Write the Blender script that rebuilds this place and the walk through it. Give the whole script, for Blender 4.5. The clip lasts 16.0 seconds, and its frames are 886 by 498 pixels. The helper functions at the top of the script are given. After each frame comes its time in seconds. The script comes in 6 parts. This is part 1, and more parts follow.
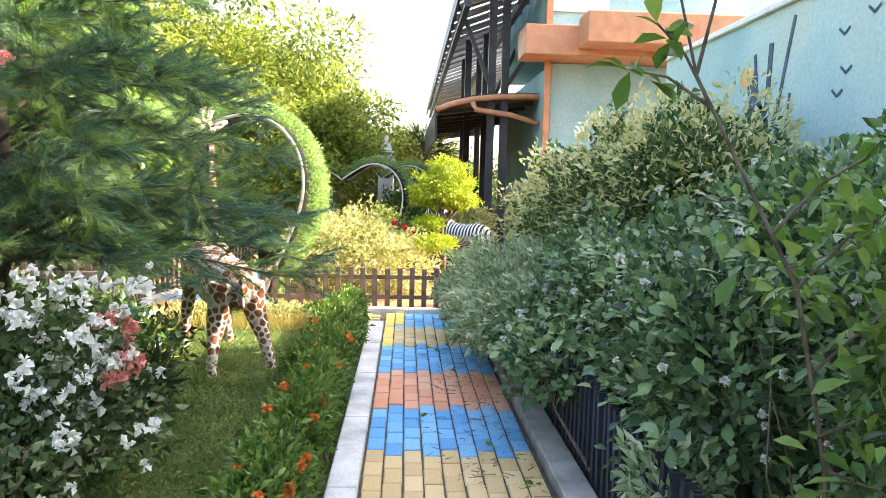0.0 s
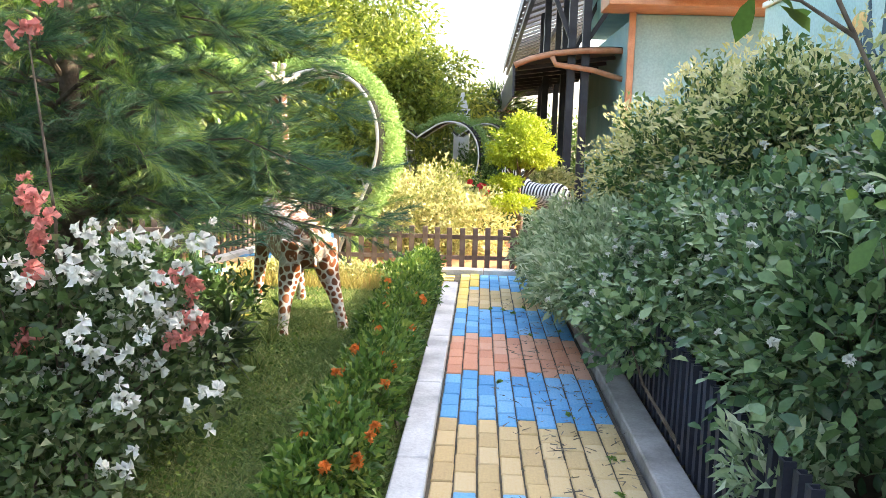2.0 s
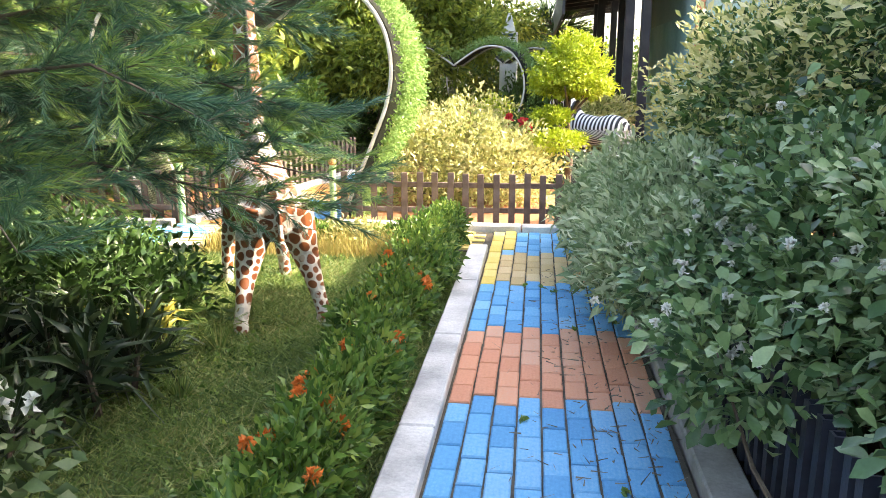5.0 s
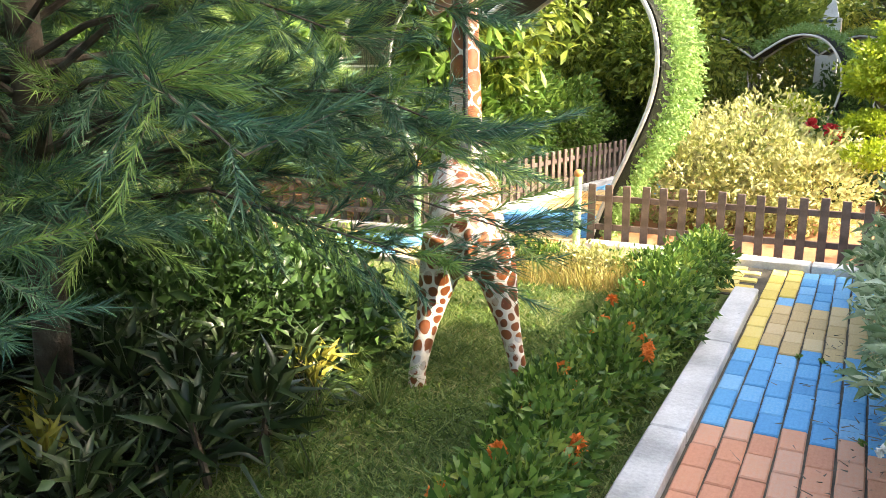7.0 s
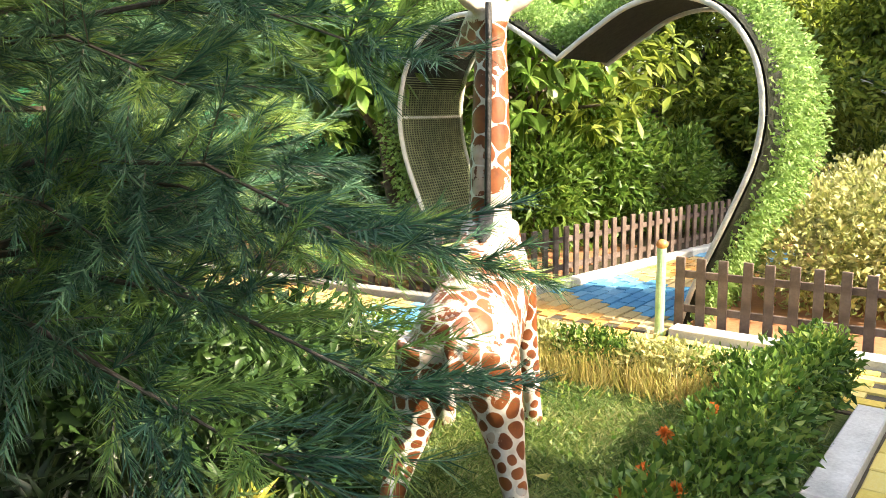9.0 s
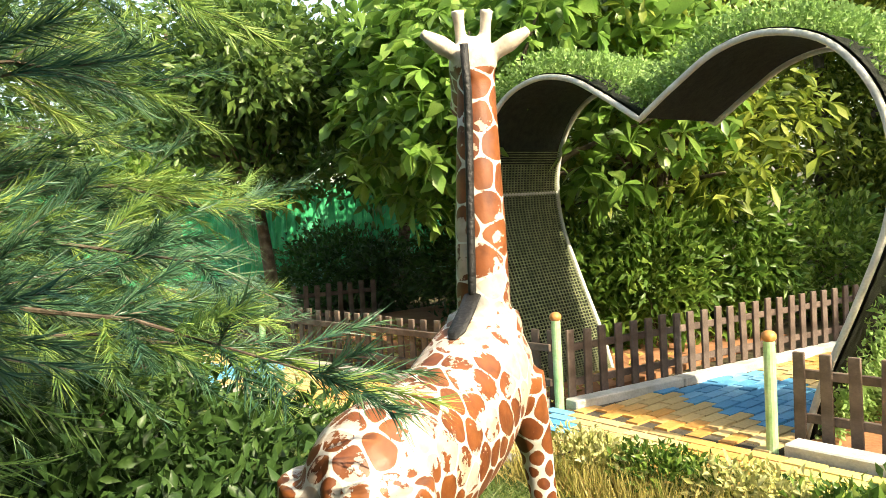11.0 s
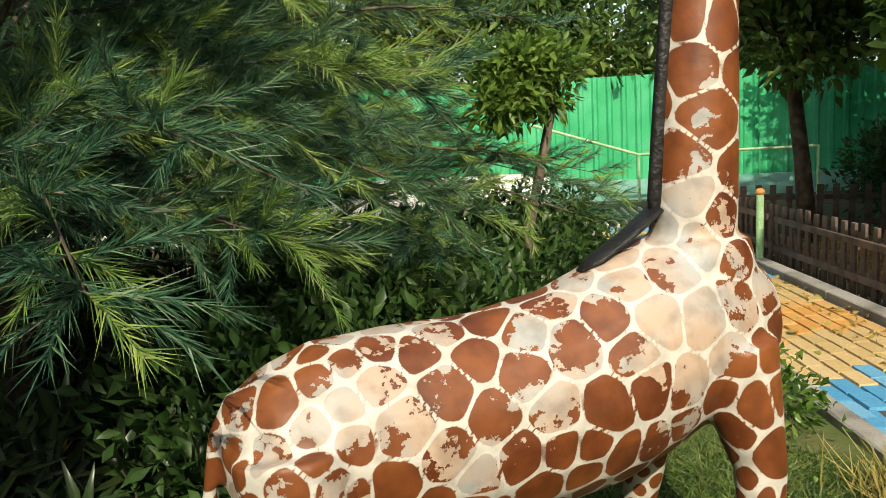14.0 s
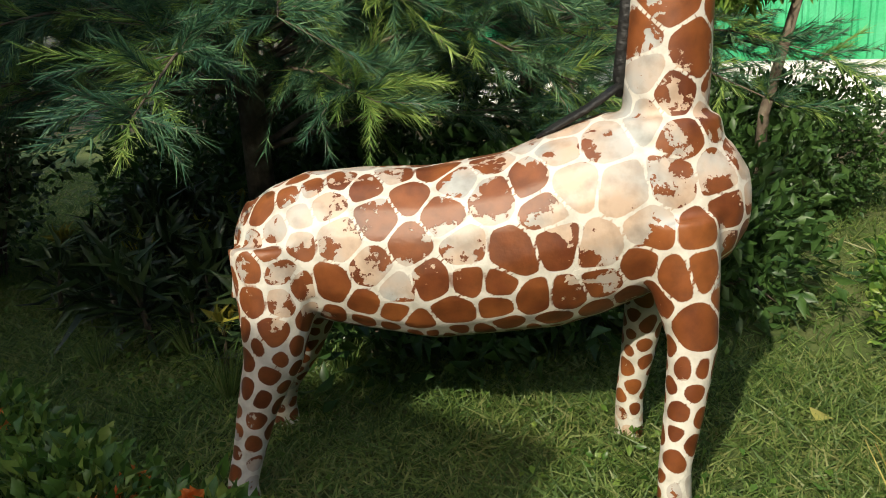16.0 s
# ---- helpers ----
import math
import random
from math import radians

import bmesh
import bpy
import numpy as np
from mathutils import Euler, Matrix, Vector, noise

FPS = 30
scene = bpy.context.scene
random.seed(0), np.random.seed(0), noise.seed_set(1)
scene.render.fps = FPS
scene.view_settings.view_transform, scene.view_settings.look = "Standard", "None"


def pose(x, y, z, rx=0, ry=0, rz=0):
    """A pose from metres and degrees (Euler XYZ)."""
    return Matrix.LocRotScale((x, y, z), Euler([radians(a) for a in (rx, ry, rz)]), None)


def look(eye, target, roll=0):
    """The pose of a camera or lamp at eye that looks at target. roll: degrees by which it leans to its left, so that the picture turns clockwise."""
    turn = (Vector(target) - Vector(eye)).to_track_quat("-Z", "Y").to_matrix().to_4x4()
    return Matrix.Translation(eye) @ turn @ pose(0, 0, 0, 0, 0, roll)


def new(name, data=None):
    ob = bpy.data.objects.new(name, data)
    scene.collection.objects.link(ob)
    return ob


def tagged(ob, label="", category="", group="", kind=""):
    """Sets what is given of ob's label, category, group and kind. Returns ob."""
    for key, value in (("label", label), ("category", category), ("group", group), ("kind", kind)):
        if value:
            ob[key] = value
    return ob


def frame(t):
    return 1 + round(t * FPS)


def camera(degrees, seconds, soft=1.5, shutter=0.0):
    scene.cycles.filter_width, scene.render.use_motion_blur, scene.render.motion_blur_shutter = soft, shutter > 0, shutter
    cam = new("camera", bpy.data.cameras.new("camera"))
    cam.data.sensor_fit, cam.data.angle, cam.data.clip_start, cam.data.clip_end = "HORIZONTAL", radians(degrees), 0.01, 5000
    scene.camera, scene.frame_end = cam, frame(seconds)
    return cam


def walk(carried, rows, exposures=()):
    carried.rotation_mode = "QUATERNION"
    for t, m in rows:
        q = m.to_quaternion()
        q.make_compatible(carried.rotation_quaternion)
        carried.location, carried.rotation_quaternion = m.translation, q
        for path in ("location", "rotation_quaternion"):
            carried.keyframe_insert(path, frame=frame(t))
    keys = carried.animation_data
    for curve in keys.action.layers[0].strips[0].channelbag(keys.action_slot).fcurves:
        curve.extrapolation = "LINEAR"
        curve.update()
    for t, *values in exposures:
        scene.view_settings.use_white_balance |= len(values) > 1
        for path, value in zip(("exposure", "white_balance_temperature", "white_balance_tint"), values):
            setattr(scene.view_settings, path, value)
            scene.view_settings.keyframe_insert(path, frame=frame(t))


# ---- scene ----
cam = camera(58.0, 16.0, soft=0.4)
PATH = [
    (0, (0.188, -0.954, 1.517), (0.285, 1.037, 1.352), 1.6),
    (0.5, (0.204, -0.962, 1.516), (0.201, 1.029, 1.328), 1.6),
    (1, (0.206, -0.948, 1.515), (0.153, 1.04, 1.302), 1.6),
    (1.5, (0.194, -0.872, 1.501), (0.118, 1.112, 1.263), 1.7),
    (2, (0.176, -0.68, 1.479), (0.09, 1.3, 1.211), 1.7),
    (2.5, (0.194, -0.439, 1.475), (0.096, 1.535, 1.173), 1.5),
    (3, (0.246, -0.172, 1.471), (0.134, 1.796, 1.138), 1.5),
    (5.3, (0.363, 1.158, 1.449), (0.109, 3.091, 1.004), 0.5),
    (5.5, (0.362, 1.273, 1.472), (0.073, 3.2, 1.023), 0.9),
    (6, (0.44, 1.531, 1.463), (-0.032, 3.423, 1.016), 0.5),
    (6.5, (0.477, 1.771, 1.477), (-0.236, 3.583, 1.023), 0.4),
    (7, (0.494, 2.056, 1.483), (-0.411, 3.78, 1.027), -0.1),
    (7.5, (0.525, 2.363, 1.479), (-0.503, 4.017, 1.022), -0.4),
    (8, (0.545, 2.664, 1.486), (-0.554, 4.275, 1.04), -0.6),
    (8.5, (0.516, 2.946, 1.497), (-0.632, 4.532, 1.09), -0.7),
    (9, (0.489, 3.198, 1.498), (-0.703, 4.767, 1.157), -0.7),
    (9.2, (0.475, 3.328, 1.491), (-0.735, 4.89, 1.177), -0.8),
    (11.3, (0.636, 4.437, 1.372), (-0.975, 5.62, 1.29), -3.1),
    (11.5, (0.625, 4.533, 1.359), (-1.036, 5.644, 1.276), -3.1),
    (12, (0.56, 4.795, 1.348), (-1.221, 5.698, 1.256), -3.3),
    (12.5, (0.531, 5.089, 1.323), (-1.362, 5.725, 1.201), -3.3),
    (13, (0.498, 5.386, 1.315), (-1.463, 5.735, 1.132), -3.4),
    (13.5, (0.393, 5.635, 1.299), (-1.591, 5.696, 1.054), -3.3),
    (14, (0.38, 5.908, 1.275), (-1.586, 5.693, 0.977), -3.2),
    (14.5, (0.447, 6.191, 1.263), (-1.471, 5.749, 0.913), -3.1),
    (15, (0.39, 6.437, 1.229), (-1.455, 5.784, 0.816), -2.9),
    (15.5, (0.354, 6.693, 1.223), (-1.373, 5.801, 0.751), -2.9),
    (16, (0.374, 7.013, 1.218), (-1.19, 5.886, 0.685), -2.9),
]
walk(cam, [(t, look(eye, target, roll)) for t, eye, target, roll in PATH],
     [(0, 3.05, 7500, 15), (4, 3.05, 7500, 15), (6, 2.95, 7500, 14), (8, 2.7, 7600, 12), (9.5, 2.35, 7700, 9), (12, 1.5, 8000, 3), (14, 0.65, 7200, 5), (16, 0.7, 6900, 5)])

# ---- light ----
SUN_AZ, SUN_EL = radians(82), radians(38)      # azimuth clockwise from +y
world = bpy.data.worlds.new("sky")
scene.world = world
world.use_nodes = True
wn = world.node_tree
sky = wn.nodes.new("ShaderNodeTexSky")
sky.sky_type, sky.sun_disc = "NISHITA", False
sky.sun_elevation, sky.sun_rotation = SUN_EL, SUN_AZ
sky.air_density, sky.dust_density = 1.0, 3.0
wn.nodes["Background"].inputs["Strength"].default_value = 0.15
wn.links.new(sky.outputs[0], wn.nodes["Background"].inputs["Color"])
sun = new("sun", bpy.data.lights.new("sun", "SUN"))
sun.data.energy, sun.data.angle, sun.data.color = 2.9, radians(0.6), (1.0, 0.93, 0.8)
SUN_DIR = Vector((math.sin(SUN_AZ) * math.cos(SUN_EL), math.cos(SUN_AZ) * math.cos(SUN_EL), math.sin(SUN_EL)))
sun.matrix_world = look(SUN_DIR * 30, (0, 0, 0))

rng = np.random.default_rng(7)


# ---- materials ----
def material(name, colors, scale=6.0, rough=0.7, bump=0.2, detail_scale=60.0, metal=0.0, by="noise", translucent=0.0, coord="Object", spec=0.4):
    """Base colours spread by a noise (by='noise'), by island (leaves) or by object (pieces), with fine grain and relief."""
    m = bpy.data.materials.new(name)
    m.use_nodes = True
    n, l = m.node_tree.nodes, m.node_tree.links
    b = n["Principled BSDF"]
    tc = n.new("ShaderNodeTexCoord")
    big = n.new("ShaderNodeTexNoise")
    big.inputs["Scale"].default_value, big.inputs["Detail"].default_value = scale, 6
    l.new(tc.outputs[coord], big.inputs["Vector"])
    fine = n.new("ShaderNodeTexNoise")
    fine.inputs["Scale"].default_value, fine.inputs["Detail"].default_value = detail_scale, 4
    l.new(tc.outputs[coord], fine.inputs["Vector"])
    ramp = n.new("ShaderNodeValToRGB")
    e = ramp.color_ramp.elements
    lo, hi = (0.32, 0.68) if by == "noise" else (0.05, 0.95)
    while len(e) < len(colors):
        e.new(0.5)
    for i, c in enumerate(colors):
        e[i].position = lo + (hi - lo) * i / max(1, len(colors) - 1)
        e[i].color = (*c, 1)
    if by == "noise":
        l.new(big.outputs["Fac"], ramp.inputs["Fac"])
    else:
        src = n.new("ShaderNodeNewGeometry" if by == "island" else "ShaderNodeObjectInfo")
        mixf = n.new("ShaderNodeMath")
        mixf.operation = "MULTIPLY_ADD"
        l.new(src.outputs["Random Per Island" if by == "island" else "Random"], mixf.inputs[0])
        mixf.inputs[1].default_value = 0.7
        sub = n.new("ShaderNodeMath")
        sub.operation = "MULTIPLY_ADD"
        l.new(big.outputs["Fac"], sub.inputs[0])
        sub.inputs[1].default_value, sub.inputs[2].default_value = 0.9, -0.3
        l.new(sub.outputs[0], mixf.inputs[2])
        l.new(mixf.outputs[0], ramp.inputs["Fac"])
    mul = n.new("ShaderNodeMixRGB")
    mul.blend_type, mul.inputs[0].default_value = "MULTIPLY", 0.5
    l.new(ramp.outputs[0], mul.inputs[1])
    g = n.new("ShaderNodeValToRGB")
    g.color_ramp.elements[0].position, g.color_ramp.elements[1].position = 0.3, 0.7
    g.color_ramp.elements[0].color = (0.6, 0.6, 0.6, 1)
    l.new(fine.outputs["Fac"], g.inputs[0])
    l.new(g.outputs[0], mul.inputs[2])
    l.new(mul.outputs[0], b.inputs["Base Color"])
    b.inputs["Roughness"].default_value, b.inputs["Metallic"].default_value = rough, metal
    b.inputs["Specular IOR Level"].default_value = spec
    if bump:
        bp = n.new("ShaderNodeBump")
        bp.inputs["Strength"].default_value, bp.inputs["Distance"].default_value = bump, 0.01
        l.new(fine.outputs["Fac"], bp.inputs["Height"])
        l.new(bp.outputs[0], b.inputs["Normal"])
    if translucent:
        t = n.new("ShaderNodeBsdfTranslucent")
        l.new(mul.outputs[0], t.inputs["Color"])
        mx = n.new("ShaderNodeMixShader")
        mx.inputs[0].default_value = translucent
        l.new(b.outputs[0], mx.inputs[1])
        l.new(t.outputs[0], mx.inputs[2])
        l.new(mx.outputs[0], n["Material Output"].inputs["Surface"])
    return m


def leaf_mat(name, colors, rough=0.45, translucent=0.3):
    return material(name, colors, scale=1.5, rough=rough, bump=0.0, detail_scale=90, by="island", translucent=translucent, spec=0.35)


M_SOIL = material("soil", [(0.05, 0.04, 0.025), (0.10, 0.075, 0.04), (0.07, 0.08, 0.03)], 3, 0.95, 0.6, 40)
M_RED_SOIL = material("red_soil", [(0.30, 0.13, 0.06), (0.42, 0.2, 0.1)], 4, 0.95, 0.6, 40)
M_TURF = material("turf", [(0.05, 0.075, 0.02), (0.09, 0.125, 0.03), (0.13, 0.14, 0.05)], 2.5, 0.95, 0.8, 50)
M_GRASS = leaf_mat("grass_blade", [(0.05, 0.10, 0.028), (0.125, 0.21, 0.055), (0.22, 0.30, 0.085), (0.36, 0.35, 0.15)], 0.45, 0.45)
M_DRY = leaf_mat("dry_grass", [(0.42, 0.33, 0.12), (0.55, 0.45, 0.16), (0.35, 0.36, 0.09), (0.5, 0.25, 0.1)])
M_KERB = material("kerb_concrete", [(0.36, 0.36, 0.34), (0.55, 0.55, 0.52), (0.66, 0.66, 0.63)], 4, 0.85, 0.35, 70)
M_KERB_GREY = material("kerb_grey", [(0.2, 0.19, 0.17), (0.34, 0.32, 0.29), (0.42, 0.4, 0.37)], 4, 0.9, 0.4, 70)
M_JOINT = material("joint_sand", [(0.045, 0.04, 0.028), (0.12, 0.10, 0.07)], 8, 0.95, 0.5, 80)


def brick_mat(name, a, b, c):
    return material(name, [a, b, c], 9, 0.75, 0.35, 55, by="object", coord="Generated")


def brick_field_mat(name, a, b, c):
    return material(name, [a, b, c], 2, 0.75, 0.3, 55, by="island")


BRICK_COLORS = {
    "blue": ((0.06, 0.27, 0.50), (0.10, 0.37, 0.62), (0.22, 0.47, 0.66)),
    "orange": ((0.55, 0.23, 0.13), (0.66, 0.30, 0.17), (0.62, 0.36, 0.24)),
    "yellow": ((0.50, 0.35, 0.16), (0.62, 0.44, 0.20), (0.66, 0.50, 0.27)),
    "lemon": ((0.70, 0.52, 0.10), (0.78, 0.60, 0.16), (0.80, 0.66, 0.26)),
    "rust": ((0.60, 0.28, 0.08), (0.70, 0.36, 0.10), (0.66, 0.42, 0.18)),
}
M_BRICK = {k: brick_mat("brick_" + k, *v) for k, v in BRICK_COLORS.items()}
M_FIELD = {k: brick_field_mat("paving_" + k, *v) for k, v in BRICK_COLORS.items()}
M_WOOD = material("grey_brown_wood", [(0.075, 0.052, 0.042), (0.14, 0.10, 0.082), (0.21, 0.155, 0.13)], 7, 0.75, 0.35, 60)
M_BLACK_METAL = material("dark_blue_metal", [(0.012, 0.014, 0.022), (0.03, 0.034, 0.05)], 9, 0.45, 0.1, 80)
M_GREEN_POST = material("pale_green_paint", [(0.25, 0.48, 0.22), (0.36, 0.60, 0.30), (0.5, 0.68, 0.42)], 8, 0.5, 0.15, 60)
M_COPPER = material("copper_paint", [(0.45, 0.19, 0.06), (0.62, 0.30, 0.10)], 14, 0.4, 0.15, 70)
M_RIM = material("rim_metal", [(0.5, 0.49, 0.44), (0.68, 0.66, 0.6)], 9, 0.5, 0.15, 70)
M_NET = material("black_net", [(0.012, 0.014, 0.012), (0.03, 0.033, 0.025)], 20, 0.85, 0.4, 200)
M_WIRE = material("wire_mesh", [(0.13, 0.15, 0.075), (0.27, 0.29, 0.165)], 15, 0.7, 0.2, 90)
M_ARCH_LEAF = leaf_mat("arch_leaf", [(0.16, 0.30, 0.07), (0.26, 0.42, 0.12), (0.36, 0.52, 0.20)], 0.45, 0.4)
M_BARK = material("bark", [(0.06, 0.045, 0.03), (0.12, 0.09, 0.065), (0.18, 0.15, 0.11)], 12, 0.9, 0.6, 60)
M_NEEDLE = leaf_mat("needle", [(0.02, 0.065, 0.042), (0.05, 0.14, 0.08), (0.10, 0.21, 0.10), (0.21, 0.33, 0.15)], 0.4, 0.2)
# new growth, with the brightness of sunlit outer sprays put into its colour
M_NEEDLE_FRESH_LIT = leaf_mat("needle_fresh_lit", [(0.11, 0.23, 0.07), (0.24, 0.38, 0.09), (0.42, 0.52, 0.14)], 0.4, 0.3)
M_TWIG = material("dry_twig", [(0.12, 0.10, 0.07), (0.24, 0.21, 0.16)], 9, 0.9, 0.2, 80)
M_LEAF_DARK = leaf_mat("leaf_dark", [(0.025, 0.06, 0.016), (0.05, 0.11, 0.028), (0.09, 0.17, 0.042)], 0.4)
M_LEAF_MID = leaf_mat("leaf_mid", [(0.04, 0.085, 0.022), (0.09, 0.17, 0.04), (0.17, 0.26, 0.06)], 0.35, 0.4)
M_LEAF_YELLOW = leaf_mat("leaf_yellow_green", [(0.06, 0.11, 0.02), (0.16, 0.23, 0.035), (0.29, 0.36, 0.06), (0.42, 0.46, 0.09)], 0.45, 0.5)
M_LEAF_BIG = leaf_mat("leaf_broad", [(0.09, 0.19, 0.04), (0.20, 0.36, 0.07), (0.36, 0.52, 0.14)], 0.32, 0.45)
M_LIME = leaf_mat("leaf_lime", [(0.22, 0.31, 0.02), (0.35, 0.45, 0.03), (0.48, 0.55, 0.06)])
M_HEDGE = leaf_mat("leaf_golden", [(0.18, 0.22, 0.06), (0.44, 0.45, 0.15), (0.66, 0.62, 0.3), (0.38, 0.43, 0.13)])
M_VARIEG = leaf_mat("leaf_variegated", [(0.018, 0.05, 0.016), (0.05, 0.115, 0.03), (0.11, 0.19, 0.05), (0.48, 0.46, 0.18)], 0.35, 0.35)
M_LEAF_BRIGHT = leaf_mat("leaf_bright", [(0.06, 0.14, 0.025), (0.13, 0.24, 0.04), (0.27, 0.38, 0.08)], 0.4, 0.45)
M_LANTANA = leaf_mat("leaf_lantana", [(0.014, 0.04, 0.02), (0.07, 0.15, 0.058), (0.17, 0.28, 0.11), (0.38, 0.49, 0.25)], 0.3)
M_SILVER = leaf_mat("leaf_silver", [(0.10, 0.18, 0.07), (0.32, 0.42, 0.22), (0.62, 0.68, 0.46)], 0.33, 0.35)
M_IXORA = leaf_mat("leaf_ixora", [(0.03, 0.08, 0.015), (0.08, 0.17, 0.03), (0.17, 0.28, 0.055), (0.32, 0.38, 0.08)], 0.33, 0.35)
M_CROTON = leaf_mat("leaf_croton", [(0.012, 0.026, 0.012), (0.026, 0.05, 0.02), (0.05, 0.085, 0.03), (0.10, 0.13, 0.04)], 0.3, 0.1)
M_CROTON_Y = leaf_mat("leaf_croton_yellow", [(0.10, 0.14, 0.03), (0.32, 0.32, 0.05), (0.55, 0.45, 0.09)], 0.35, 0.2)
M_BOUG_LEAF = leaf_mat("leaf_bougainvillea", [(0.025, 0.055, 0.02), (0.06, 0.115, 0.035), (0.11, 0.17, 0.06), (0.32, 0.35, 0.2)])
M_WHITE_FLOWER = leaf_mat("petal_white", [(0.62, 0.64, 0.52), (0.78, 0.78, 0.7), (0.86, 0.85, 0.8)], 0.6, 0.35)
M_PINK_FLOWER = leaf_mat("petal_pink", [(0.72, 0.18, 0.15), (0.82, 0.30, 0.26), (0.86, 0.44, 0.36)], 0.6, 0.35)
M_ORANGE_FLOWER = leaf_mat("petal_orange", [(0.75, 0.13, 0.04), (0.85, 0.24, 0.05), (0.85, 0.35, 0.08)], 0.6, 0.3)
M_RED_FLOWER = leaf_mat("petal_red", [(0.7, 0.03, 0.05), (0.8, 0.08, 0.1)], 0.6, 0.3)
M_WHITE = material("white_paint", [(0.66, 0.66, 0.63), (0.78, 0.78, 0.75), (0.82, 0.82, 0.8)], 3, 0.6, 0.15, 40)
M_DARK_STEEL = material("dark_steel", [(0.02, 0.02, 0.026), (0.045, 0.043, 0.05)], 5, 0.5, 0.1, 60)
M_ROOF_SHEET = material("roof_sheet", [(0.05, 0.05, 0.055), (0.10, 0.10, 0.105)], 3, 0.6, 0.15, 40)
M_CREAM_STEEL = material("pale_purlin", [(0.38, 0.36, 0.36), (0.5, 0.48, 0.47)], 3, 0.6, 0.1, 40)
M_ORANGE_TRIM = material("copper_trim", [(0.48, 0.20, 0.10), (0.6, 0.28, 0.15)], 6, 0.45, 0.1, 50)
M_TEAL = material("teal_wall", [(0.20, 0.42, 0.46), (0.28, 0.52, 0.55), (0.36, 0.58, 0.6)], 1.2, 0.75, 0.15, 30)
M_MURAL = material("mural_sky_paint", [(0.27, 0.46, 0.47), (0.36, 0.54, 0.53), (0.47, 0.61, 0.57), (0.55, 0.58, 0.44)], 0.6, 0.75, 0.15, 30)
M_GREY_WALL = material("grey_teal_wall", [(0.23, 0.40, 0.42), (0.32, 0.48, 0.49)], 1.5, 0.8, 0.15, 30)
M_MURAL_INK = material("mural_ink", [(0.05, 0.09, 0.11), (0.09, 0.14, 0.16)], 5, 0.8, 0.05, 60)
M_MURAL_ORANGE = material("mural_orange", [(0.75, 0.4, 0.12), (0.8, 0.5, 0.2)], 5, 0.8, 0.05, 60)
M_GREEN_SHEET = material("green_sheet_metal", [(0.02, 0.32, 0.13), (0.04, 0.44, 0.19), (0.09, 0.5, 0.26)], 1.5, 0.5, 0.1, 40)
M_TURQ = material("turquoise_paint", [(0.16, 0.42, 0.36), (0.26, 0.55, 0.48)], 2, 0.6, 0.15, 40)
M_RUST_ANIMAL = material("rust_paint", [(0.35, 0.10, 0.04), (0.5, 0.2, 0.1), (0.5, 0.32, 0.2)], 8, 0.6, 0.1, 60)


# ---- mesh helpers ----
def mesh_from(name, verts, faces, mats, mat_index=None):
    """A mesh out of arrays: faces all of one size."""
    verts, faces = np.asarray(verts, np.float32), np.asarray(faces, np.int32)
    me = bpy.data.meshes.new(name)
    k = faces.shape[1]
    me.vertices.add(len(verts))
    me.vertices.foreach_set("co", verts.ravel())
    me.loops.add(faces.size)
    me.loops.foreach_set("vertex_index", faces.ravel())
    me.polygons.add(len(faces))
    me.polygons.foreach_set("loop_start", np.arange(0, faces.size, k, dtype=np.int32))
    me.polygons.foreach_set("loop_total", np.full(len(faces), k, np.int32))
    if mat_index is not None:
        me.polygons.foreach_set("material_index", np.asarray(mat_index, np.int32))
    for m in mats if isinstance(mats, (list, tuple)) else [mats]:
        me.materials.append(m)
    me.update(calc_edges=True)
    return me


def piece(name, mesh, parent=None, label=""):
    ob = new(name, mesh)
    ob.parent = parent
    return tagged(ob, label)


def part(name, bm, mat, parent=None, label="", smooth=False):
    me = bpy.data.meshes.new(name)
    if smooth:
        for f in bm.faces:
            f.smooth = True
    bm.to_mesh(me)
    bm.free()
    me.materials.append(mat)
    return piece(name, me, parent, label)


def thing(name, x, y, z, label, category, group="", kind="", turn=0.0):
    e = new(name)
    e.matrix_world = pose(x, y, z, 0, 0, turn)
    return tagged(e, label, category, group, kind)


def box_bm(x0, x1, y0, y1, z0, z1, bevel=0.0, bm=None):
    bm = bm or bmesh.new()
    r = bmesh.ops.create_cube(bm, size=1.0, matrix=Matrix.Translation(((x0 + x1) / 2, (y0 + y1) / 2, (z0 + z1) / 2)) @ Matrix.Diagonal((x1 - x0, y1 - y0, z1 - z0, 1)))
    if bevel:
        es = list({e for v in r["verts"] for e in v.link_edges})
        bmesh.ops.bevel(bm, geom=es, offset=bevel, segments=2, affect="EDGES", profile=0.5)
    return bm


def beam_bm(p, q, w, h, bm=None, bevel=0.0):
    """A bar from p to q, w wide and h high."""
    p, q = Vector(p), Vector(q)
    bm = bm or bmesh.new()
    turn = (q - p).to_track_quat("Y", "Z").to_matrix().to_4x4()
    r = bmesh.ops.create_cube(bm, size=1.0, matrix=Matrix.Translation((p + q) / 2) @ turn @ Matrix.Diagonal((w, (q - p).length, h, 1)))
    if bevel:
        es = list({e for v in r["verts"] for e in v.link_edges})
        bmesh.ops.bevel(bm, geom=es, offset=bevel, segments=1, affect="EDGES")
    return bm


